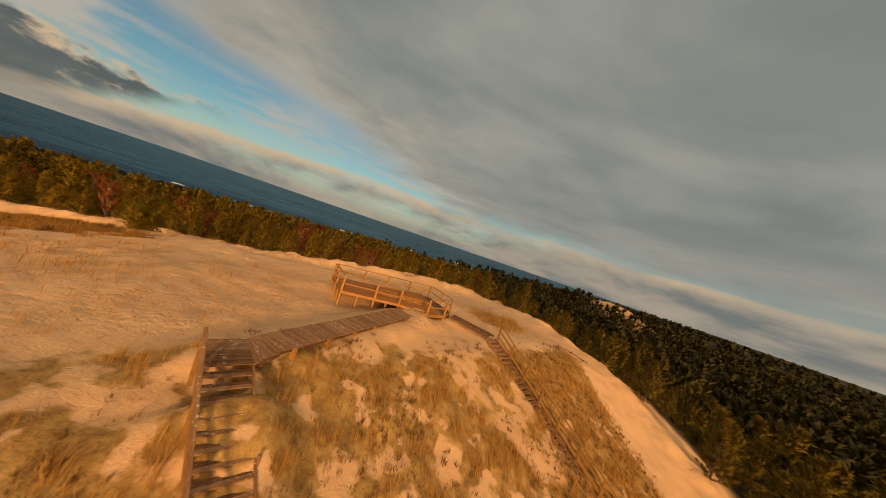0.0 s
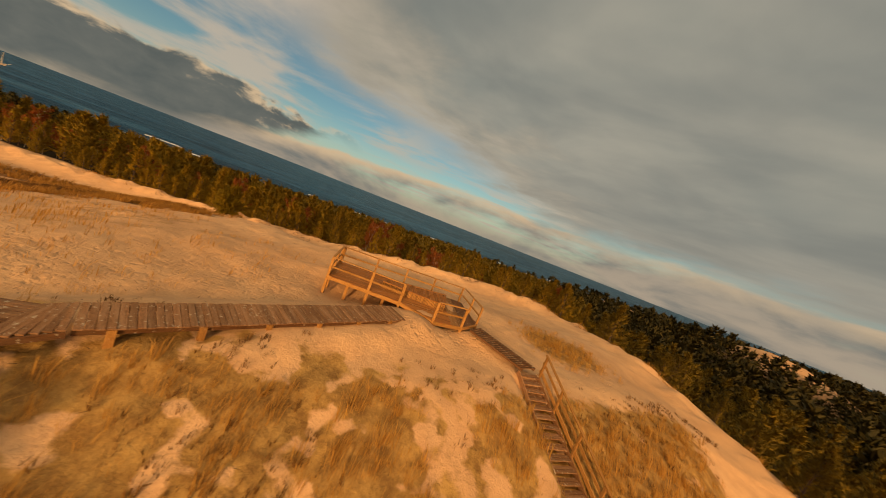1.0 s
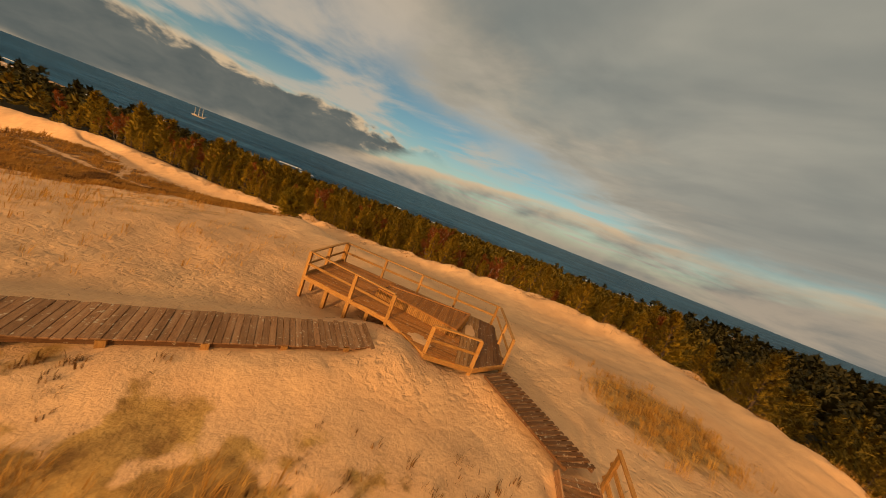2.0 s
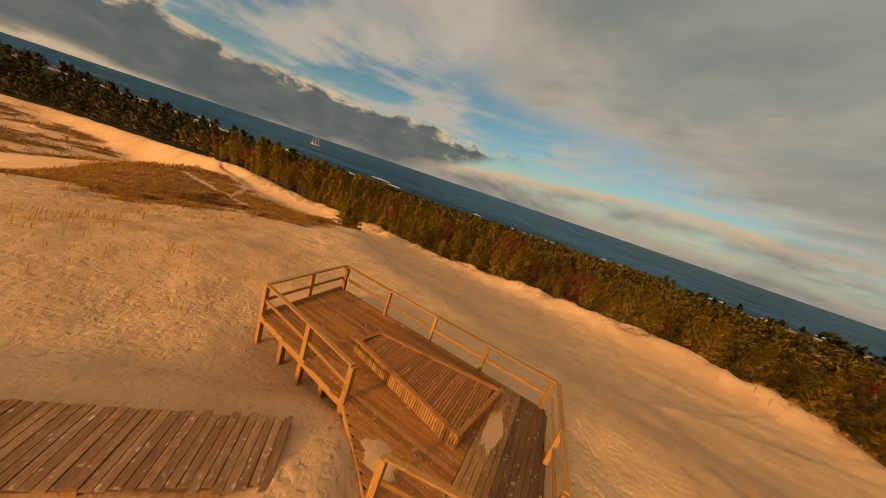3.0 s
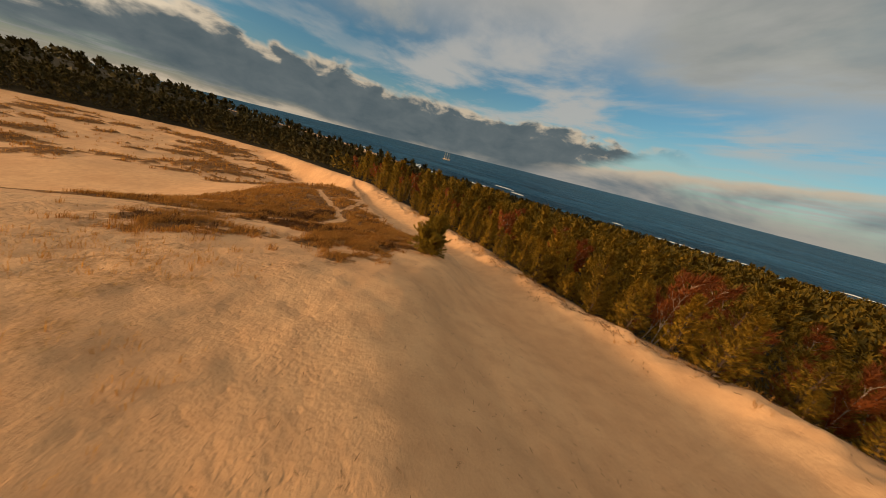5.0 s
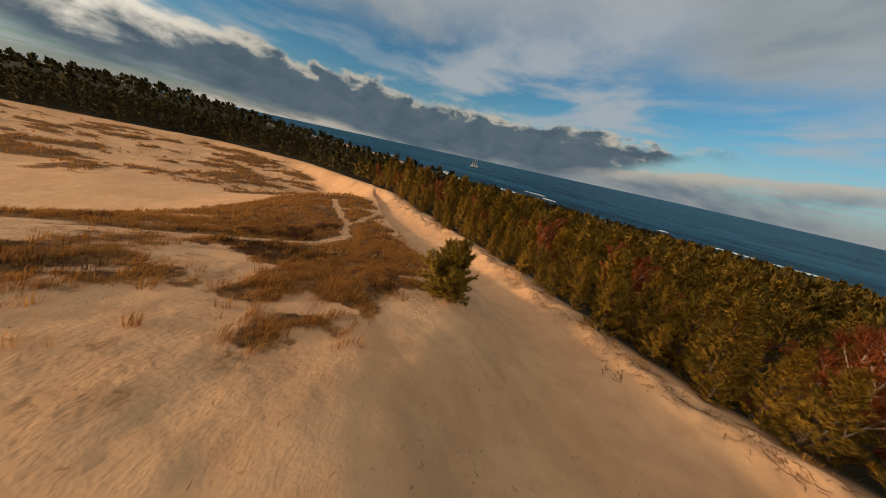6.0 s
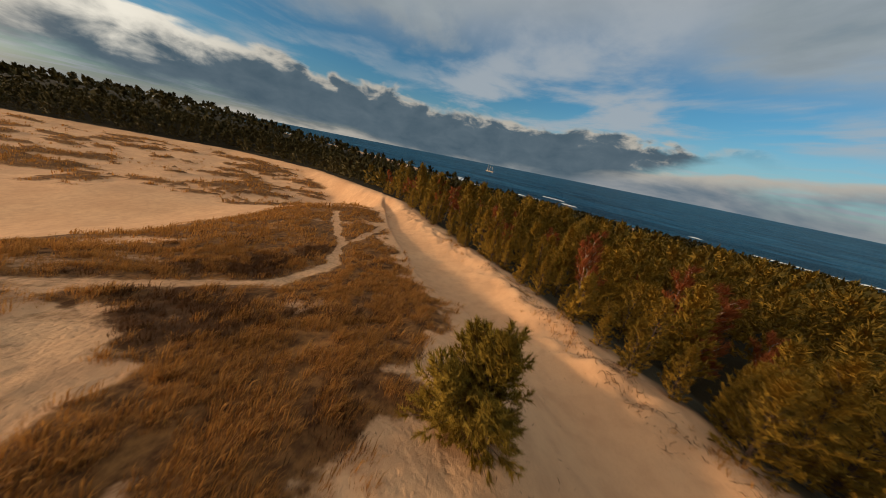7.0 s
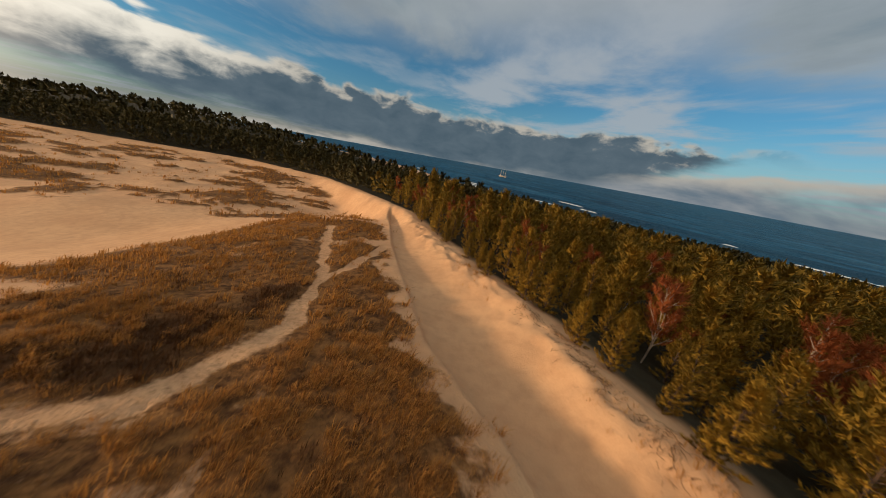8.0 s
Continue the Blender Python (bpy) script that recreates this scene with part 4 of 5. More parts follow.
# ---- eastern walkway and stairs ----
def build_east():
    a0, a1 = Vector((2.08, 20.88, 28.80)), Vector((2.42, 21.98, 28.80))
    b0, b1 = Vector((5.10, 20.30, 28.46)), Vector((5.80, 21.25, 28.46))
    path = thing("slatted_walkway", (a0 + a1) / 2 - Vector((0, 0, 0.2)), "dark damp slatted wooden walkway laid on the sand", "walkway")
    n = 21
    for i in range(n):
        f = (i + 0.5) / n
        beam("slat", a0.lerp(b0, f), a1.lerp(b1, f), 0.118, 0.035, DARKWOOD, path, slack=0.006)
    for f0 in (0.1, 0.9):
        beam("bearer", a0.lerp(a1, f0) - Vector((0, 0, 0.075)), b0.lerp(b1, f0) - Vector((0, 0, 0.075)), 0.07, 0.11, DARKWOOD, path)
    d, w = Vector((0.63, -0.777, 0)), Vector((0.777, 0.63, 0))
    o = Vector((5.02, 20.28, 28.40))
    stairs = thing("dune_stairs", o - Vector((0, 0, 0.5)), "long wooden stairs with double handrail down the grassy dune", "stairs")
    for k in range(36):
        p = o + d * (0.16 + 0.33 * k) - Vector((0, 0, 0.155 * (k + 1)))
        for off in (-0.08, 0.08):
            beam("tread", p + d * off + w * random.gauss(0, 0.01), p + d * off + w * (1.06 + random.gauss(0, 0.01)), 0.142, 0.04, GREYWOOD, stairs, slack=0.006)
    low = o + d * 12.0 - Vector((0, 0, 5.64))
    for s in (-0.03, 1.10):
        beam("stringer", o + w * s - Vector((0, 0, 0.12)), low + w * s - Vector((0, 0, 0.12)), 0.05, 0.24, GREYWOOD, stairs)
    side = w * 1.20
    r0, r1 = o + side + Vector((0, 0, 1.00)), low + side + Vector((0, 0, 1.00))
    beam("handrail", r0, r1, 0.12, 0.05, RAILWOOD, stairs)
    for drop, deep in ((0.40, 0.12), (0.82, 0.16)):
        beam("side_rail", r0 - Vector((0, 0, drop)), r1 - Vector((0, 0, drop)), 0.045, deep, RAILWOOD, stairs)
    for i in range(9):
        p = r0.lerp(r1, 0.01 + 0.123 * i)
        beam("post", (p.x, p.y, p.z - 1.6), (p.x, p.y, p.z - 0.03), 0.10, 0.10, RAILWOOD, stairs, up=d)
    # a lower board guards the other side further down
    g0, g1 = o + d * 5.2 - w * 0.14 - Vector((0, 0, 2.16)), low - w * 0.14 + Vector((0, 0, 0.28))
    beam("guard_board", g0, g1, 0.05, 0.22, RAILWOOD, stairs)
    for f in (0.03, 0.35, 0.67, 0.97):
        p = g0.lerp(g1, f)
        beam("guard_post", (p.x, p.y, p.z - 1.0), (p.x, p.y, p.z + 0.05), 0.09, 0.09, RAILWOOD, stairs, up=d)


build_east()


# ---- grass ----
def clump_cloud(points, blades, length, width, lean, seed, spread):
    """Tufts of thin bent blades at the given places: vertices and triangles."""
    rng = np.random.default_rng(seed)
    n = len(points)
    base = np.repeat(points, blades, 0)
    m = len(base)
    size = np.repeat(rng.uniform(0.45, 1.0, n) + 0.8 * rng.uniform(0, 1, n) ** 4, blades) * rng.uniform(0.6, 1.2, m)
    ang = rng.uniform(0, 2 * np.pi, m)
    r = spread * np.sqrt(rng.uniform(0, 1, m))
    base = base + np.stack([r * np.cos(ang), r * np.sin(ang), np.zeros(m)], -1)
    out = np.stack([np.cos(ang), np.sin(ang), np.zeros(m)], -1) * rng.uniform(0.1, 0.75, m)[:, None] + np.array(lean)
    side = np.stack([-np.sin(ang + 0.6), np.cos(ang + 0.6), np.zeros(m)], -1) * (width * size)[:, None]
    L = (length * size)[:, None]
    up = np.array([0, 0, 1.0])
    mid = base + L * (0.58 * up + 0.28 * out)
    tip = base + L * (0.80 * up + 0.85 * out)
    V = np.stack([base - side - up * 0.03, base + side - up * 0.03, mid - side * 0.7, mid + side * 0.7, tip], 1).reshape(-1, 3)
    i = np.arange(m)[:, None] * 5
    F = np.concatenate([i + [0, 1, 3], i + [0, 3, 2], i + [2, 3, 4]], 1).reshape(-1, 3)
    return V, F


def sow(x0, x1, y0, y1, per, seed, least=0.12, power=1.0):
    """Random places where the grass stands, as thick as grass() has it."""
    rng = np.random.default_rng(seed)
    n = int((x1 - x0) * (y1 - y0) * per)
    x, y = rng.uniform(x0, x1, n), rng.uniform(y0, y1, n)
    g = grass(x, y)
    keep = (g > least) & (rng.uniform(0, 1, n) < g ** power)
    x, y = x[keep], y[keep]
    return np.stack([x, y, land(x, y)], -1)


def clear_of_wood(p):
    x, y = p[:, 0], p[:, 1]
    bad = along(x, y, [(-4.7, 9.5), (-1.1, 18.6)], 1.0) + along(x, y, [(2.2, 21.4), (5.4, 20.8)], 0.8) + along(x, y, [(5.5, 20.6), (13, 11.3)], 0.75) + along(x, y, [(-5.2, 8.6), (-4.7, 7.7), (-1.5, 4.2)], 0.85)
    inside = ((x + 7.44) * 0.879 + (y - 21.3) * 0.477 > -0.3) & ((x + 7.44) * 0.879 + (y - 21.3) * 0.477 < 9.3) & ((x + 7.44) * 0.477 - (y - 21.3) * 0.879 > -0.3) & ((x + 7.44) * 0.477 - (y - 21.3) * 0.879 < 5.3)
    return p[(bad < 0.3) & ~inside]


def build_grass():
    p = clear_of_wood(sow(-8, 27, -9, 36, 21, 3, 0.08, 1.2))
    V, F = clump_cloud(p, 14, 0.40, 0.0065, (-0.25, 0.55, -0.10), 11, 0.14)
    tagged(new("marram_grass", raw_mesh("marram_grass", V, F, STRAW)), "dry golden marram grass on the steep dune slope", "grass", kind="stuff")
    # small dark tufts dotted over the sand of the slope and its brow
    rng = np.random.default_rng(41)
    x, y = rng.uniform(-16, 22, 26000), rng.uniform(-9, 30, 26000)
    s = 0.63 * x - 0.777 * y
    keep = (s > -12.4) & (s < 12) & (crest(x, y)[0] < -5) & (fbm(x, y, 3.0, 3, 36) + 0.25 * (fbm(x, y, 0.5, 2, 38) - 0.5) > rng.uniform(0.40, 0.72, 26000))
    p = clear_of_wood(np.stack([x[keep], y[keep], land(x[keep], y[keep])], -1))
    V, F = clump_cloud(p, 9, 0.17, 0.010, (-0.1, 0.25, -0.1), 42, 0.10)
    tagged(new("withered_tufts", raw_mesh("withered_tufts", V, F, TUFTS)), "small dark withered plant tufts dotted over the sand", "grass", kind="stuff")
    p = sow(-50, -22, -2, 32, 36, 4, 0.10, 1.2)
    p = p[fbm(p[:, 0], p[:, 1], 0.9, 2, 57) > 0.38 + 0.30 * brow_shade(p[:, 0], p[:, 1])]
    V, F = clump_cloud(p, 11, 0.37, 0.0095, (-0.15, 0.45, -0.05), 12, 0.20)
    tagged(new("dune_grass", raw_mesh("dune_grass", V, F, BROWNGRASS)), "brown withered grass mat on the western dune", "grass", kind="stuff")
    p = sow(-95, -50, -10, 28, 5, 5, 0.10)
    p = p[fbm(p[:, 0], p[:, 1], 1.6, 2, 58) > 0.36 + 0.30 * brow_shade(p[:, 0], p[:, 1])]
    V, F = clump_cloud(p, 9, 0.55, 0.024, (-0.15, 0.45, -0.05), 13, 0.3)
    tagged(new("dune_grass", raw_mesh("dune_grass", V, F, BROWNGRASS)), "brown withered grass on the far brow of the dune", "grass", kind="stuff")
    p = sow(-235, -85, -260, 10, 0.45, 6, 0.2)
    V, F = clump_cloud(p, 8, 0.9, 0.06, (-0.1, 0.3, 0), 14, 0.7)
    tagged(new("grass_mounds", raw_mesh("grass_mounds", V, F, BROWNGRASS)), "scattered brown grass mounds on the sand flat", "grass", kind="stuff")
    rng = np.random.default_rng(9)
    # extra dark stalks where the brow's shade is painted
    p = sow(-60, -26, 0, 28, 26, 16, 0.2)
    p = p[brow_shade(p[:, 0], p[:, 1]) > rng.uniform(0.12, 0.75, len(p))]
    V, F = clump_cloud(p, 10, 0.36, 0.011, (-0.1, 0.3, 0), 17, 0.22)
    tagged(new("heather", raw_mesh("heather", V, F, SHADESTALKS)), "dark brown stalks between the grass tussocks, coloured for the brow's shaded side", "heather", kind="stuff")
    # tufts that hang on along the sand crest
    k, off = rng.uniform(-70, 22, 1500), np.abs(rng.normal(0, 1.1, 1500)) + 0.1
    y = np.interp(k, [c[0] for c in CREST], [c[1] for c in CREST]) - off
    keep = fbm(k, y, 3.0, 3, 97) > rng.uniform(0.46, 0.64, 1500)
    k, y = k[keep], y[keep]
    V, F = clump_cloud(np.stack([k, y, land(k, y)], -1), 8, 0.42, 0.009, (-0.1, -0.3, -0.1), 18, 0.15)
    tagged(new("crest_grass", raw_mesh("crest_grass", V, F, STRAW)), "dry grass tufts clinging to the sand crest", "grass", kind="stuff")
    # thin young shoots on the trodden plateau
    rng = np.random.default_rng(8)
    x, y = rng.uniform(-24, -7, 3000), rng.uniform(6, 21, 3000)
    k = (fbm(x, y, 4.0, 3, 61) > rng.uniform(0.40, 0.68, 3000)) & (0.63 * x - 0.777 * y < -11.5)
    q = np.stack([x[k], y[k], land(x[k], y[k])], -1)
    V, F = clump_cloud(q, 4, 0.30, 0.008, (-0.1, 0.3, 0), 15, 0.12)
    tagged(new("grass_shoots", raw_mesh("grass_shoots", V, F, SHOOTS)), "sparse dry grass shoots on the trodden sand", "grass", kind="stuff")


build_grass()


def build_roots():
    """Dead roots and stalks that hang out of the sand along the crest, in loose heaps."""
    rng = np.random.default_rng(21)
    V, F = [], []
    xs, ys = [c[0] for c in CREST], [c[1] for c in CREST]
    for _ in range(230):
        k = rng.uniform(-60, 16)
        cx, cy = k + rng.normal(0, 0.6), float(np.interp(k, xs, ys)) - abs(rng.normal(0.0, 1.0)) - 0.25
        drift = rng.uniform(0, 6.28)
        for _ in range(rng.integers(3, 16)):
            x, y = cx + rng.normal(0, 0.55), cy + rng.normal(0, 0.30)
            turn, reach = drift + rng.normal(0, 0.7), rng.uniform(0.05, 0.13)
            n = int(rng.integers(3, 7))
            for j in range(n):
                z = 0.015 + 0.14 * rng.uniform(0, 1) ** 2
                w = 0.012 * (1 - j / n) + 0.005
                sx, sy = -math.sin(turn) * w, math.cos(turn) * w
                V += [(x - sx, y - sy, z), (x + sx, y + sy, z + 0.012)]
                if j:
                    q = len(V)
                    F += [(q - 4, q - 3, q - 1), (q - 4, q - 1, q - 2)]
                x, y, turn = x + reach * math.cos(turn), y + reach * math.sin(turn), turn + rng.normal(0, 0.35)
    V = np.array(V)
    V[:, 2] += land(V[:, 0], V[:, 1])
    tagged(new("dead_roots", raw_mesh("dead_roots", V, F, ROOTS)), "dark dead roots and stalks strewn along the sand crest", "roots", kind="stuff")


build_roots()


def build_litter():
    """Bits of straw and twig blown over the sand."""
    rng = np.random.default_rng(33)
    n = 5200
    x, y = rng.uniform(-40, 12, n), rng.uniform(2, 42, n)
    k = (crest(x, y)[0] < -1.0) & (fbm(x, y, 6, 3, 29) > rng.uniform(0.25, 0.7, n))
    x, y = x[k], y[k]
    n = len(x)
    g, L, w = rng.uniform(0, 6.283, n), rng.uniform(0.03, 0.09, n), rng.uniform(0.006, 0.014, n)
    z = land(x, y) + 0.03
    c, d = np.cos(g), np.sin(g)
    V = np.stack([np.stack([x + i * L * c - j * w * d, y + i * L * d + j * w * c, z + 0.02 * (i > 0)], -1) for i, j in ((-1, -1), (1, -0.4), (1, 0.4), (-1, 1))], 1).reshape(-1, 3)
    F = np.arange(n * 4).reshape(n, 4)
    tagged(new("straw_litter", raw_mesh("straw_litter", V, F, ROOTS)), "bits of dark straw and twigs blown over the sand", "litter", kind="stuff")


build_litter()


# ---- trees ----
def limb(V, F, a, b, ra, rb, sides=5):
    """A tapered limb from a to b added to the lists."""
    a, b = np.array(a, float), np.array(b, float)
    ax = (b - a) / (np.linalg.norm(b - a) + 1e-9)
    s = np.cross(ax, (0.31, 0.2, 0.93) if abs(ax[2]) < 0.9 else (1, 0, 0))
    s /= np.linalg.norm(s)
    t = np.cross(ax, s)
    k = len(V)
    for c, r in ((a, ra), (b, rb)):
        for j in range(sides):
            g = 2 * math.pi * j / sides
            V.append(tuple(c + r * (math.cos(g) * s + math.sin(g) * t)))
    for j in range(sides):
        n = (j + 1) % sides
        F.append((k + j, k + n, k + sides + n))
        F.append((k + j, k + sides + n, k + sides + j))


def unit(v):
    return v / (np.linalg.norm(v, axis=-1, keepdims=True) + 1e-9)


def sprays(rng, base, ways, out, blades, length, width, reach=0.9, fan=0.5):
    """Tufts of pointed needles along a twig from each base; out: the way from the crown's heart. Gives vertices, triangles and normals."""
    base, ways, out = (np.repeat(v, blades, 0) for v in (base, unit(ways), out))
    n = len(base)
    d = unit(ways + rng.normal(0, fan, (n, 3)))
    s = unit(np.cross(d, rng.normal(0, 1, (n, 3))))
    L = length * rng.uniform(0.6, 1.25, n)[:, None]
    w = width * rng.uniform(0.7, 1.3, n)[:, None]
    foot = base + ways * (length * reach * rng.uniform(-0.35, 0.75, n))[:, None]
    V = np.stack([foot - s * w, foot + s * w, foot + d * L], 1).reshape(-1, 3)
    N = unit(0.75 * unit(d - 0.55 * ways) + 0.80 * out + (0, 0, 0.20) + rng.normal(0, 0.25, (n, 3)))
    return V, np.arange(n * 3).reshape(n, 3), np.repeat(N, 3, 0)


def pine_shape(seed, tall, wide, bare=0.05, whorl=0.48, per=6, blades=16, needle=0.28, thick=0.025, gap=0.40, taper=0.85):
    """A young pine: whorls of upswept boughs with side twigs, each ending in a tuft of needles."""
    rng = np.random.default_rng(seed)
    TV, TF, base, ways, out = [], [], [], [], []
    bend = rng.normal(0, 0.045 * tall, 2)
    spine = lambda f: np.array([bend[0] * f * f, bend[1] * f * f, tall * f])
    r0 = 0.014 * tall + 0.03
    for i in range(6):
        limb(TV, TF, spine(i / 6) - (0, 0, 0.25 if i == 0 else 0), spine((i + 1) / 6), r0 * (1 - i / 6.6), r0 * (1 - (i + 1) / 6.6), 6)
    lop = rng.uniform(0, 6.28)
    z = bare * tall + 0.1
    while z < tall * 0.97:
        f = z / tall
        reach = wide * ((1 - f) ** taper) * (0.70 + 0.30 * min(1, f / 0.25)) * rng.uniform(0.82, 1.12) + 0.16
        turn = rng.uniform(0, 6.28)
        for b in range(per):
            if rng.random() < 0.12:
                continue
            g = turn + 6.283 * b / per + rng.normal(0, 0.24)
            length = reach * rng.uniform(0.60, 1.22) * (1.0 + 0.18 * math.cos(g - lop))
            rise = math.radians(14 + 44 * f + rng.normal(0, 8))
            a = spine(f)
            way = np.array([math.cos(g) * math.cos(rise), math.sin(g) * math.cos(rise), math.sin(rise)])
            flank = np.array([-math.sin(g), math.cos(g), 0.0])
            tip = a + way * length + np.array([0, 0, 0.22 * length])
            limb(TV, TF, a, tip, 0.014 + 0.007 * length, 0.005, 3)
            heart = np.array([math.cos(g), math.sin(g), 0.0]) * (1 - f) + np.array([0, 0, 0.10 + f])
            n = max(1, int(length / gap))
            for j in range(n):
                k = 0.30 + 0.70 * (j + rng.uniform(0.1, 0.9)) / n
                for side in (-1, 1):
                    aside = side * rng.uniform(0.25, 0.75)
                    twig = unit(way + flank * aside + np.array([0, 0, rng.uniform(0.25, 0.75)]))
                    q = a + (tip - a) * k + flank * aside * 0.42 * length * (1.05 - k) + rng.normal(0, 0.05, 3)
                    base.append(q)
                    ways.append(twig)
                    out.append(unit(heart + 0.45 * flank * side * (1.1 - k)))
            base.append(tip)
            ways.append(unit(way + np.array([0, 0, 0.8])))
            out.append(unit(heart))
        z += whorl * rng.uniform(0.75, 1.15) * (0.7 + 0.3 * (1 - f))
    for j in range(5):
        base.append(spine(1.0) + (rng.normal(0, 0.05), rng.normal(0, 0.05), 0.14 - 0.14 * j))
        ways.append(np.array([rng.normal(0, 0.15), rng.normal(0, 0.15), 1.0]))
        out.append(np.array([0, 0, 1.0]))
    return (np.array(TV), np.array(TF)), sprays(rng, np.array(base), np.array(ways), np.array(out), blades, needle, thick)


def birch_shape(seed, tall, twigs=3200):
    """A bare birch: one or two leaning white stems, a fan of pale limbs, and a haze of russet twigs."""
    rng = np.random.default_rng(seed)
    TV, TF, base, ways, out = [], [], [], [], []
    tips = []
    for stem in range(int(rng.integers(1, 3))):
        lean = rng.normal(0, 0.09, 2)
        p = lambda f: np.array([lean[0] * f * tall + 0.04 * tall * math.sin(3 * f + seed), lean[1] * f * tall, tall * f * (1 - 0.1 * stem) - 0.2])
        for i in range(7):
            limb(TV, TF, p(i / 7), p((i + 1) / 7), 0.045 * (1 - i / 7.4), 0.045 * (1 - (i + 1) / 7.4), 5)
        for i in range(13):
            f = 0.26 + 0.70 * (i + rng.uniform(0, 0.9)) / 13
            g = i * 2.4 + rng.normal(0, 0.3)
            up = rng.uniform(0.9, 1.7)
            way = unit(np.array([math.cos(g), math.sin(g), up]))
            length = tall * rng.uniform(0.22, 0.34) * (1.12 - 0.75 * f)
            a, b = p(f), p(f) + way * length
            limb(TV, TF, a, b, 0.022, 0.009, 4)
            tips.append((a, b, way))
            for _ in range(3):
                k = rng.uniform(0.3, 0.9)
                w2 = unit(way + rng.normal(0, 0.38, 3) + (0, 0, 0.25))
                c = a + (b - a) * k
                limb(TV, TF, c, c + w2 * length * 0.5, 0.010, 0.005, 3)
                tips.append((c, c + w2 * length * 0.5, w2))
    each = max(1, twigs // len(tips) // 5)
    mid = np.mean([t[1] for t in tips], 0)
    for a, b, way in tips:
        for _ in range(each):
            q = a + (b - a) * rng.uniform(0.25, 1.1)
            base.append(q + rng.normal(0, 0.08, 3))
            ways.append(way + rng.normal(0, 0.30, 3) + (0, 0, 0.35))
            out.append(unit(q - mid + (0, 0, 0.5)))
    return (np.array(TV), np.array(TF)), sprays(rng, np.array(base), np.array(ways), np.array(out), 5, 0.50, 0.019, 0.5, 0.36)


def tree_thing(name, shape, trunk_mat, crown_mat, label, category, group):
    ob = new(name)
    tagged(ob, label, category, group)
    p = new("trunk", raw_mesh("trunk", *shape[0], trunk_mat))
    p.parent = ob
    V, F, N = shape[1]
    p = new("crown", raw_mesh("crown", V, F, crown_mat, normals=N))
    p.parent = ob
    return ob


def build_lone_pine():
    """One bush of four leaning stems that grow from a common foot."""
    TV, TF, CV, CF, CN = [], [], [], [], []
    nt = nc = 0
    for i, (tall, wide, lean, way) in enumerate(((3.5, 1.25, 6, 40), (3.0, 1.25, 20, 150), (2.7, 1.2, 24, 265), (2.3, 1.15, 30, 340))):
        (V, F), (W, G, N) = pine_shape(77 + i, tall, wide, 0.0, 0.30, 8, 24, 0.21, 0.0145, 0.22, 0.5)
        turn = np.array(Euler((0, radians(lean), radians(way))).to_matrix()).T
        TV.append(V @ turn)
        TF.append(F + nt)
        nt += len(V)
        CV.append(W @ turn)
        CN.append(N @ turn)
        CF.append(G + nc)
        nc += len(W)
    cat = np.concatenate
    ob = tree_thing("pine_bush", ((cat(TV), cat(TF)), (cat(CV), cat(CF), cat(CN))), PINEBARK, YOUNGNEEDLES, "low spreading green pine bush alone on the dune", "pine bush", "")
    ob.matrix_basis = pose(-31.5, 29.4, height(-31.5, 29.4) - 0.1, 0, 0, 30)


build_lone_pine()


def wood_places():
    """Places of the trees: jittered rows beyond the crest, wider apart further off."""
    rng = np.random.default_rng(14)
    out = []
    for x0, x1, y0, y1, gap in ((-135, 60, -40, 150, 4.4), (-300, 220, -300, 300, 5.6), (-1500, 700, -1300, 1100, 22.0)):
        xs, ys = np.meshgrid(np.arange(x0, x1, gap), np.arange(y0, y1, gap))
        x = (xs + rng.uniform(-0.48, 0.48, xs.shape) * gap).ravel()
        y = (ys + rng.uniform(-0.48, 0.48, ys.shape) * gap).ravel()
        e, _ = crest(x, y)
        dc = inland(x, y)
        ok = (e > 0.4) & (dc > 22)
        near = (x > -135) & (x < 60) & (y > -40) & (y < 150) & (e < 62)
        mid = (x > -300) & (x < 220) & (y > -300) & (y < 300)
        if gap == 4.4:
            ok &= e < 62
        elif gap == 5.6:
            ok &= ~near
        else:
            ok &= ~mid
        ok &= ~((x > 20) & (y < -25)) & ~((x > -60) & (y < -90)) & ~((x > -150) & (y < -520)) & ~((x > 450) & (y < 200))
        ok &= ((x - 115) / 22) ** 2 + ((y - 180) / 33) ** 2 > 1
        ok &= ((x - 52) / 9) ** 2 + ((y - 58) / 6) ** 2 > 1
        out.append(np.stack([x[ok], y[ok], e[ok]], -1))
    # a close front row on the brink of the sand
    fx, fy = [], []
    for (ax, ay, _), (bx, by, _) in zip(CREST[5:15], CREST[6:16]):
        span = math.hypot(bx - ax, by - ay)
        for k in np.arange(0.0, 1.0, 3.0 / span):
            off = rng.uniform(0.7, 3.0)
            fx.append(ax + (bx - ax) * k - (by - ay) / span * off + rng.normal(0, 0.4))
            fy.append(ay + (by - ay) * k + (bx - ax) / span * off + rng.normal(0, 0.4))
    fx, fy = np.array(fx), np.array(fy)
    fe, _ = crest(fx, fy)
    back = out[0][(out[0][:, 2] > 3.6) | (out[0][:, 0] > 9)]
    out[0] = np.concatenate([np.stack([fx, fy, fe], -1)[fe > 0.35], back])
    return out


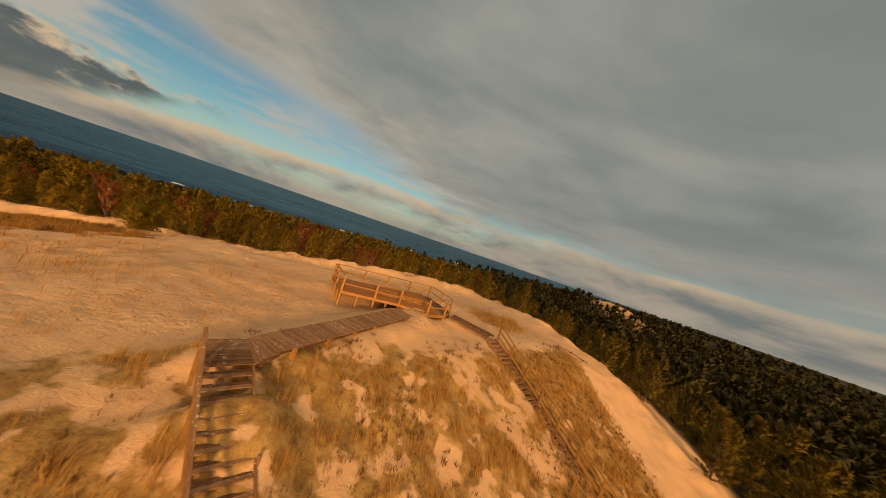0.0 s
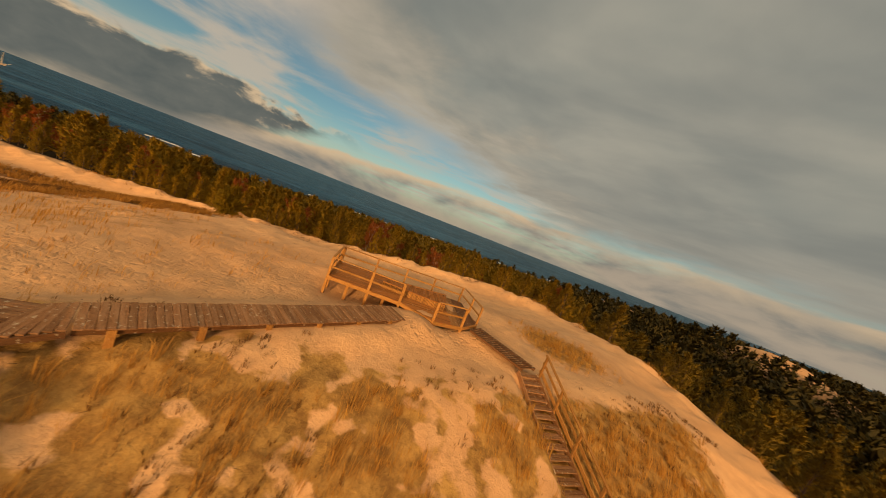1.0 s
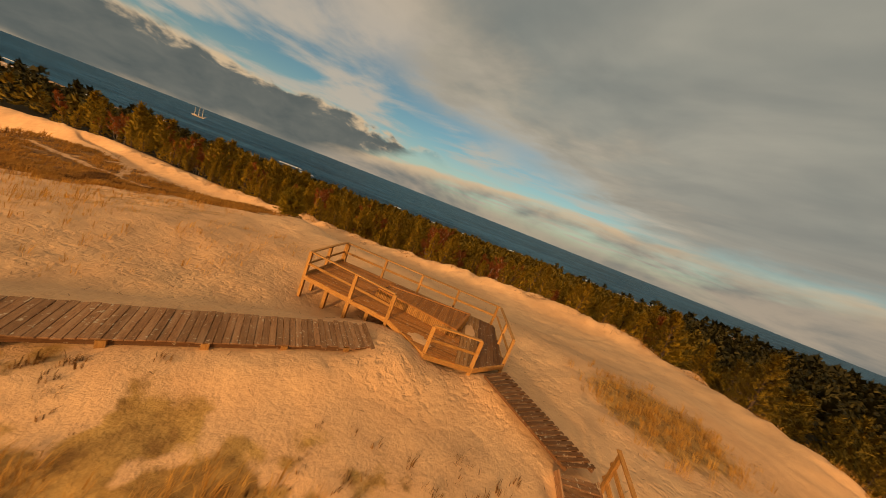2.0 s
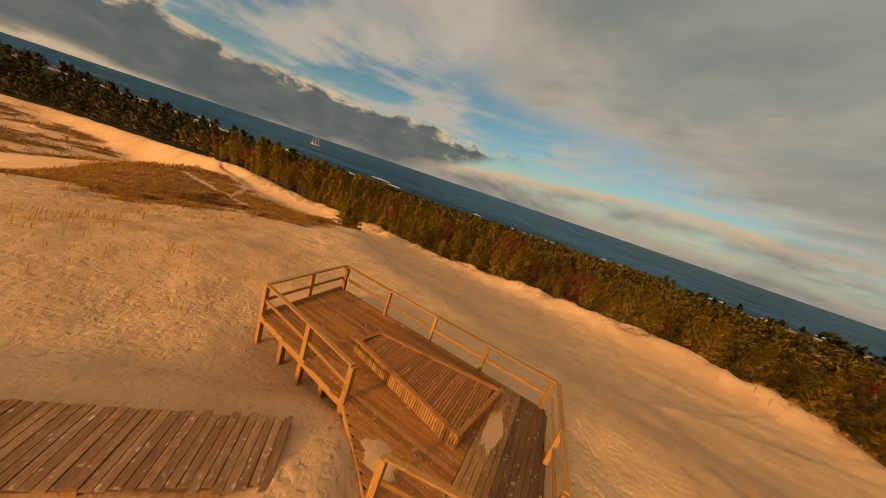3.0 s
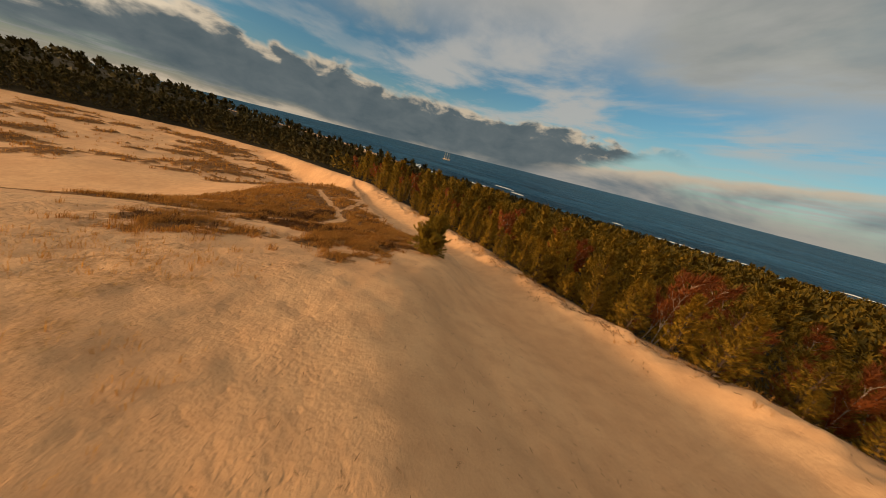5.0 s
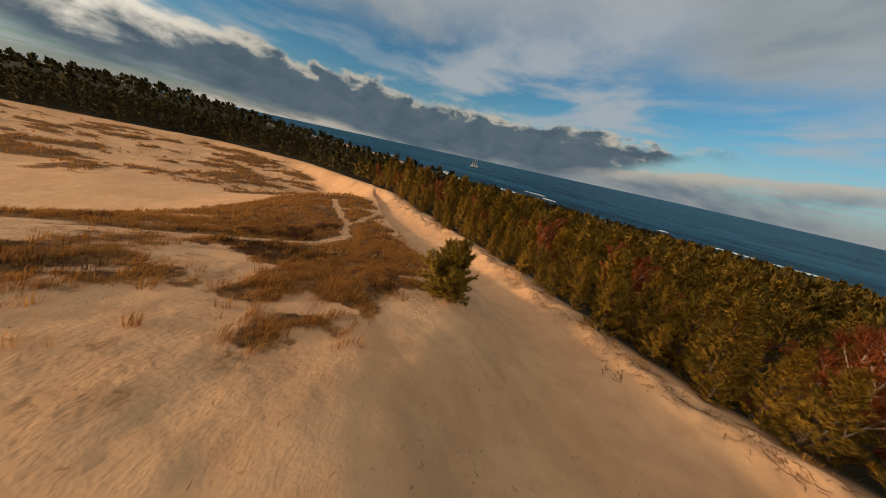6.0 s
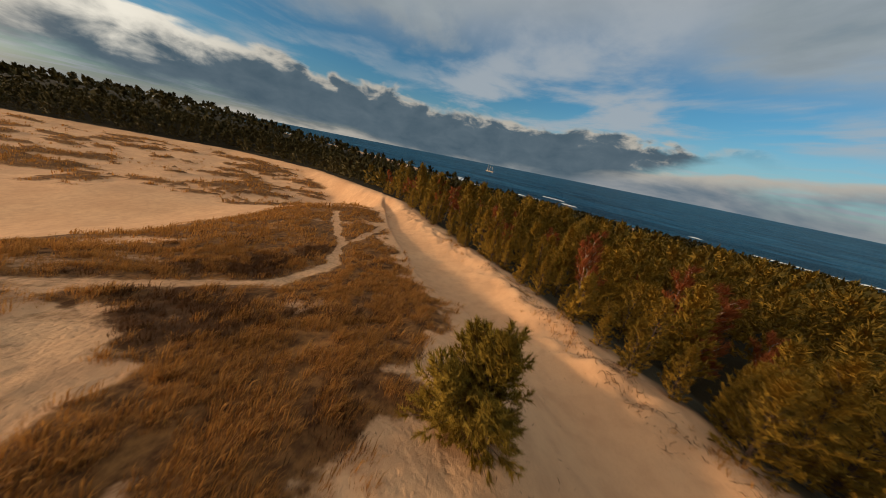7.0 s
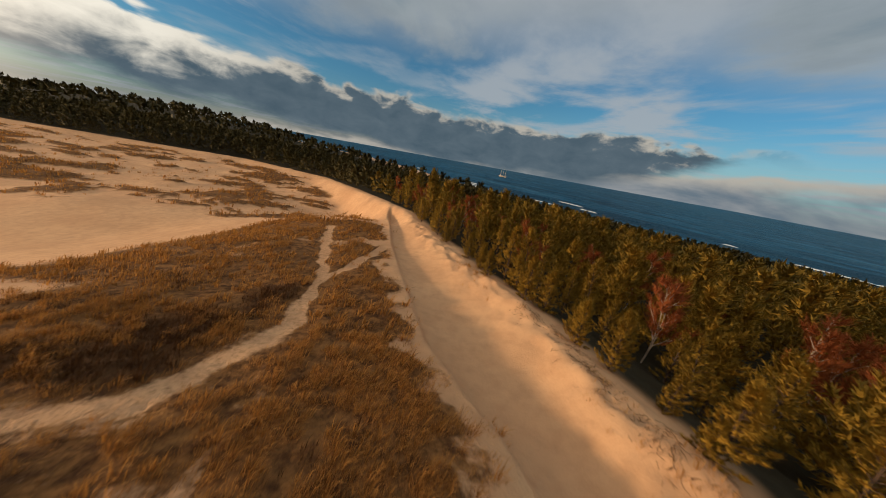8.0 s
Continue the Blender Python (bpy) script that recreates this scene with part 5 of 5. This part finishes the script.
def build_woods():
    rng = np.random.default_rng(15)
    near, mid, far = wood_places()
    pines = [pine_shape(200 + i, t, w, b) for i, (t, w, b) in enumerate(((4.6, 1.35, 0.04), (5.4, 1.45, 0.05), (4.0, 1.25, 0.03), (6.0, 1.6, 0.07), (5.0, 1.25, 0.05), (5.6, 1.7, 0.04)))]
    fine = [pine_shape(220 + i, t, w, 0.0, 0.40, 7, 30, 0.25, 0.0155, 0.32) for i, (t, w) in enumerate(((4.8, 1.4), (5.4, 1.5), (4.2, 1.3), (5.8, 1.6)))]
    birches = [birch_shape(300 + i, t) for i, t in enumerate((7.0, 7.8, 6.4))]
    order = np.argsort(near[:, 2] + np.abs(near[:, 0] + 30) * 0.10)
    near = near[order]
    is_birch = (near[:, 2] > 7.5) & (fbm(near[:, 0], near[:, 1], 9, 2, 83) > 0.46) & (rng.uniform(0, 1, len(near)) < 0.62) & (near[:, 0] < 10)
    z = land(near[:, 0], near[:, 1])
    tall = 0.84 + 0.50 * step(near[:, 2], 2, 15) + rng.normal(0, 0.27, len(near)) - 0.32 * step(near[:, 0], 6, 14) * step(-near[:, 2], -16, -8)
    made = {"p": {}, "b": {}}
    count = {"p": 0, "b": 0}
    rest = []
    for i, (x, y, e) in enumerate(near):
        kind = "b" if is_birch[i] else "p"
        if count[kind] >= (150 if kind == "p" else 64):
            rest.append(i)
            continue
        count[kind] += 1
        stock = birches if kind == "b" else fine + pines
        k = int(rng.integers(0, len(birches))) if kind == "b" else int(rng.integers(0, len(fine))) if count["p"] <= 48 else len(fine) + int(rng.integers(0, len(pines)))
        # pines east of x = 14 take the darker needle colour
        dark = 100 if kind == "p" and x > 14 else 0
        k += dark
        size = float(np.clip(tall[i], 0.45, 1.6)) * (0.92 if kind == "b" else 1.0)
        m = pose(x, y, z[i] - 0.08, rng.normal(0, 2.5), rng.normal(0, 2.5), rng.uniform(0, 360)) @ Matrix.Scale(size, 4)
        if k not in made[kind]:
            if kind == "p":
                ob = tree_thing("pine_tree", stock[k - dark], PINEBARK, MIDNEEDLES if dark else NEEDLES, "dark pine below the eastern dune" if dark else "bushy young green pine at the dune wood's edge", "pine tree", "pines along the crest")
            else:
                ob = tree_thing("birch_tree", stock[k], BIRCHBARK, TWIGS, "bare white-stemmed birch with russet twigs among the pines", "birch tree", "birches in the wood")
            made[kind][k] = ob
            ob.matrix_basis = m
        else:
            o = copy_thing(made[kind][k], Matrix())
            o.matrix_basis = m
    # the wood behind, in plainer trees
    edge_shapes = [pine_shape(450 + i, 5.4, 1.8, 0.10, 0.52, 6, 14, 0.34, 0.032, 0.50) for i in range(5)]
    deep_shapes = [pine_shape(460 + i, 6.0, 1.9, 0.18, 0.70, 5, 8, 0.44, 0.056, 0.70) for i in range(5)]
    mid_shapes = [pine_shape(400 + i, 6.4, 3.2, 0.12, 1.5, 4, 2, 1.15, 0.34, 2.2) for i in range(5)]
    far_shapes = [pine_shape(500 + i, 8.0, 4.4, 0.40, 2.8, 3, 1, 2.6, 1.3, 3.5) for i in range(4)]
    deep = near[rest]
    close = (deep[:, 2] < 24) & (deep[:, 0] > -80)
    east_side = deep[:, 0] > 16
    # mid trees outside this block, and far ones, take the shade-darkened needles
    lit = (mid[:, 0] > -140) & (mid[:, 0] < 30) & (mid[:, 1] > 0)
    for places, shapes, grow, label, mat in ((deep[close & ~east_side], edge_shapes, 1.42, "dense young pines behind the sand crest", NEEDLES), (deep[~close & ~east_side], deep_shapes, 1.42, "dense green pine wood behind the crest", NEEDLES), (deep[east_side], deep_shapes, 1.30, "dark pines below the eastern dune", MIDNEEDLES), (mid[lit], mid_shapes, 1.08, "wide green pine wood between dune and shore", MIDNEEDLES), (mid[~lit], mid_shapes, 1.08, "wide dark pine wood round the sand flat", SHADENEEDLES), (far, far_shapes, 1.15, "distant dark pine forest along the coast", SHADENEEDLES)):
        VV, FF, NN, n = [], [], [], 0
        zz = land(places[:, 0], places[:, 1])
        for (x, y, e), h in zip(places, zz):
            V, F, N = shapes[int(rng.integers(0, len(shapes)))][1]
            g, s = rng.uniform(0, 6.283), grow * rng.uniform(0.68, 1.30) * (1.0 + 0.16 * float(step(-x, 35, 60) * step(x, -150, -130)) + 0.15 * float(step(x, 30, 60)) - 0.2 * float(step(x, 6, 14) * step(-e, -16, -8))) * (0.55 + 0.45 * float(step(inland(x, y), 10, 90)))
            c, d = math.cos(g), math.sin(g)
            turn = np.array([[c, d, 0], [-d, c, 0], [0, 0, 1]])
            VV.append((s * (V @ turn) + (x, y, h)).astype(np.float32))
            NN.append((N @ turn).astype(np.float32))
            FF.append(F + n)
            n += len(V)
        if n:
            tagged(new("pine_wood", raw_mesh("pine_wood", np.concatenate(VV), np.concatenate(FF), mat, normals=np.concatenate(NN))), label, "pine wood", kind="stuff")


build_woods()


# ---- the ship ----
def build_ship():
    ship = thing("sailing_ship", (-1079.0, 216.0, 0.0), "small white three-masted sailing ship with bare masts at sea", "ship")
    turn = pose(*ship.location, 0, 0, 40)
    bm = bmesh.new()
    rows = []
    for i in range(9):
        f = i / 8
        x = -18 + 36 * f
        w = 3.6 * (1 - abs(2 * f - 1) ** 2.6) + 0.25
        deck = 2.6 + 1.6 * (2 * f - 1) ** 2
        rows.append([bm.verts.new((x * 0.92, -w * 0.5, -0.8)), bm.verts.new((x, -w, deck)), bm.verts.new((x, w, deck)), bm.verts.new((x * 0.92, w * 0.5, -0.8))])
    for a, b in zip(rows, rows[1:]):
        for j in range(4):
            bm.faces.new((a[j], a[(j + 1) % 4], b[(j + 1) % 4], b[j]))
    bm.faces.new(rows[0])
    bm.faces.new(rows[-1][::-1])
    bmesh.ops.recalc_face_normals(bm, faces=bm.faces)
    me = bpy.data.meshes.new("hull")
    bm.to_mesh(me)
    bm.free()
    part("hull", me, HULL, ship, turn, "white painted hull")
    part("deckhouse", block(7, 3.4, 2.4, 0.2).copy(), HULL, ship, turn @ pose(-8, 0, 4.0))
    for x, h in ((-10, 24), (1, 28), (11, 25)):
        V, F = [], []
        limb(V, F, (x, 0, 2), (x, 0, h), 0.9, 0.5, 6)
        part("mast", raw_mesh("mast", V, F, MAST), MAST, ship, turn)
        for k in (0.45, 0.68, 0.86):
            V, F = [], []
            limb(V, F, (x, -5.5 * (1.2 - k), h * k), (x, 5.5 * (1.2 - k), h * k), 0.45, 0.45, 5)
            part("yard", raw_mesh("yard", V, F, MAST), MAST, ship, turn)
    V, F = [], []
    limb(V, F, (16, 0, 4.2), (25, 0, 7.0), 0.4, 0.2, 5)
    part("bowsprit", raw_mesh("bowsprit", V, F, MAST), MAST, ship, turn)


build_ship()
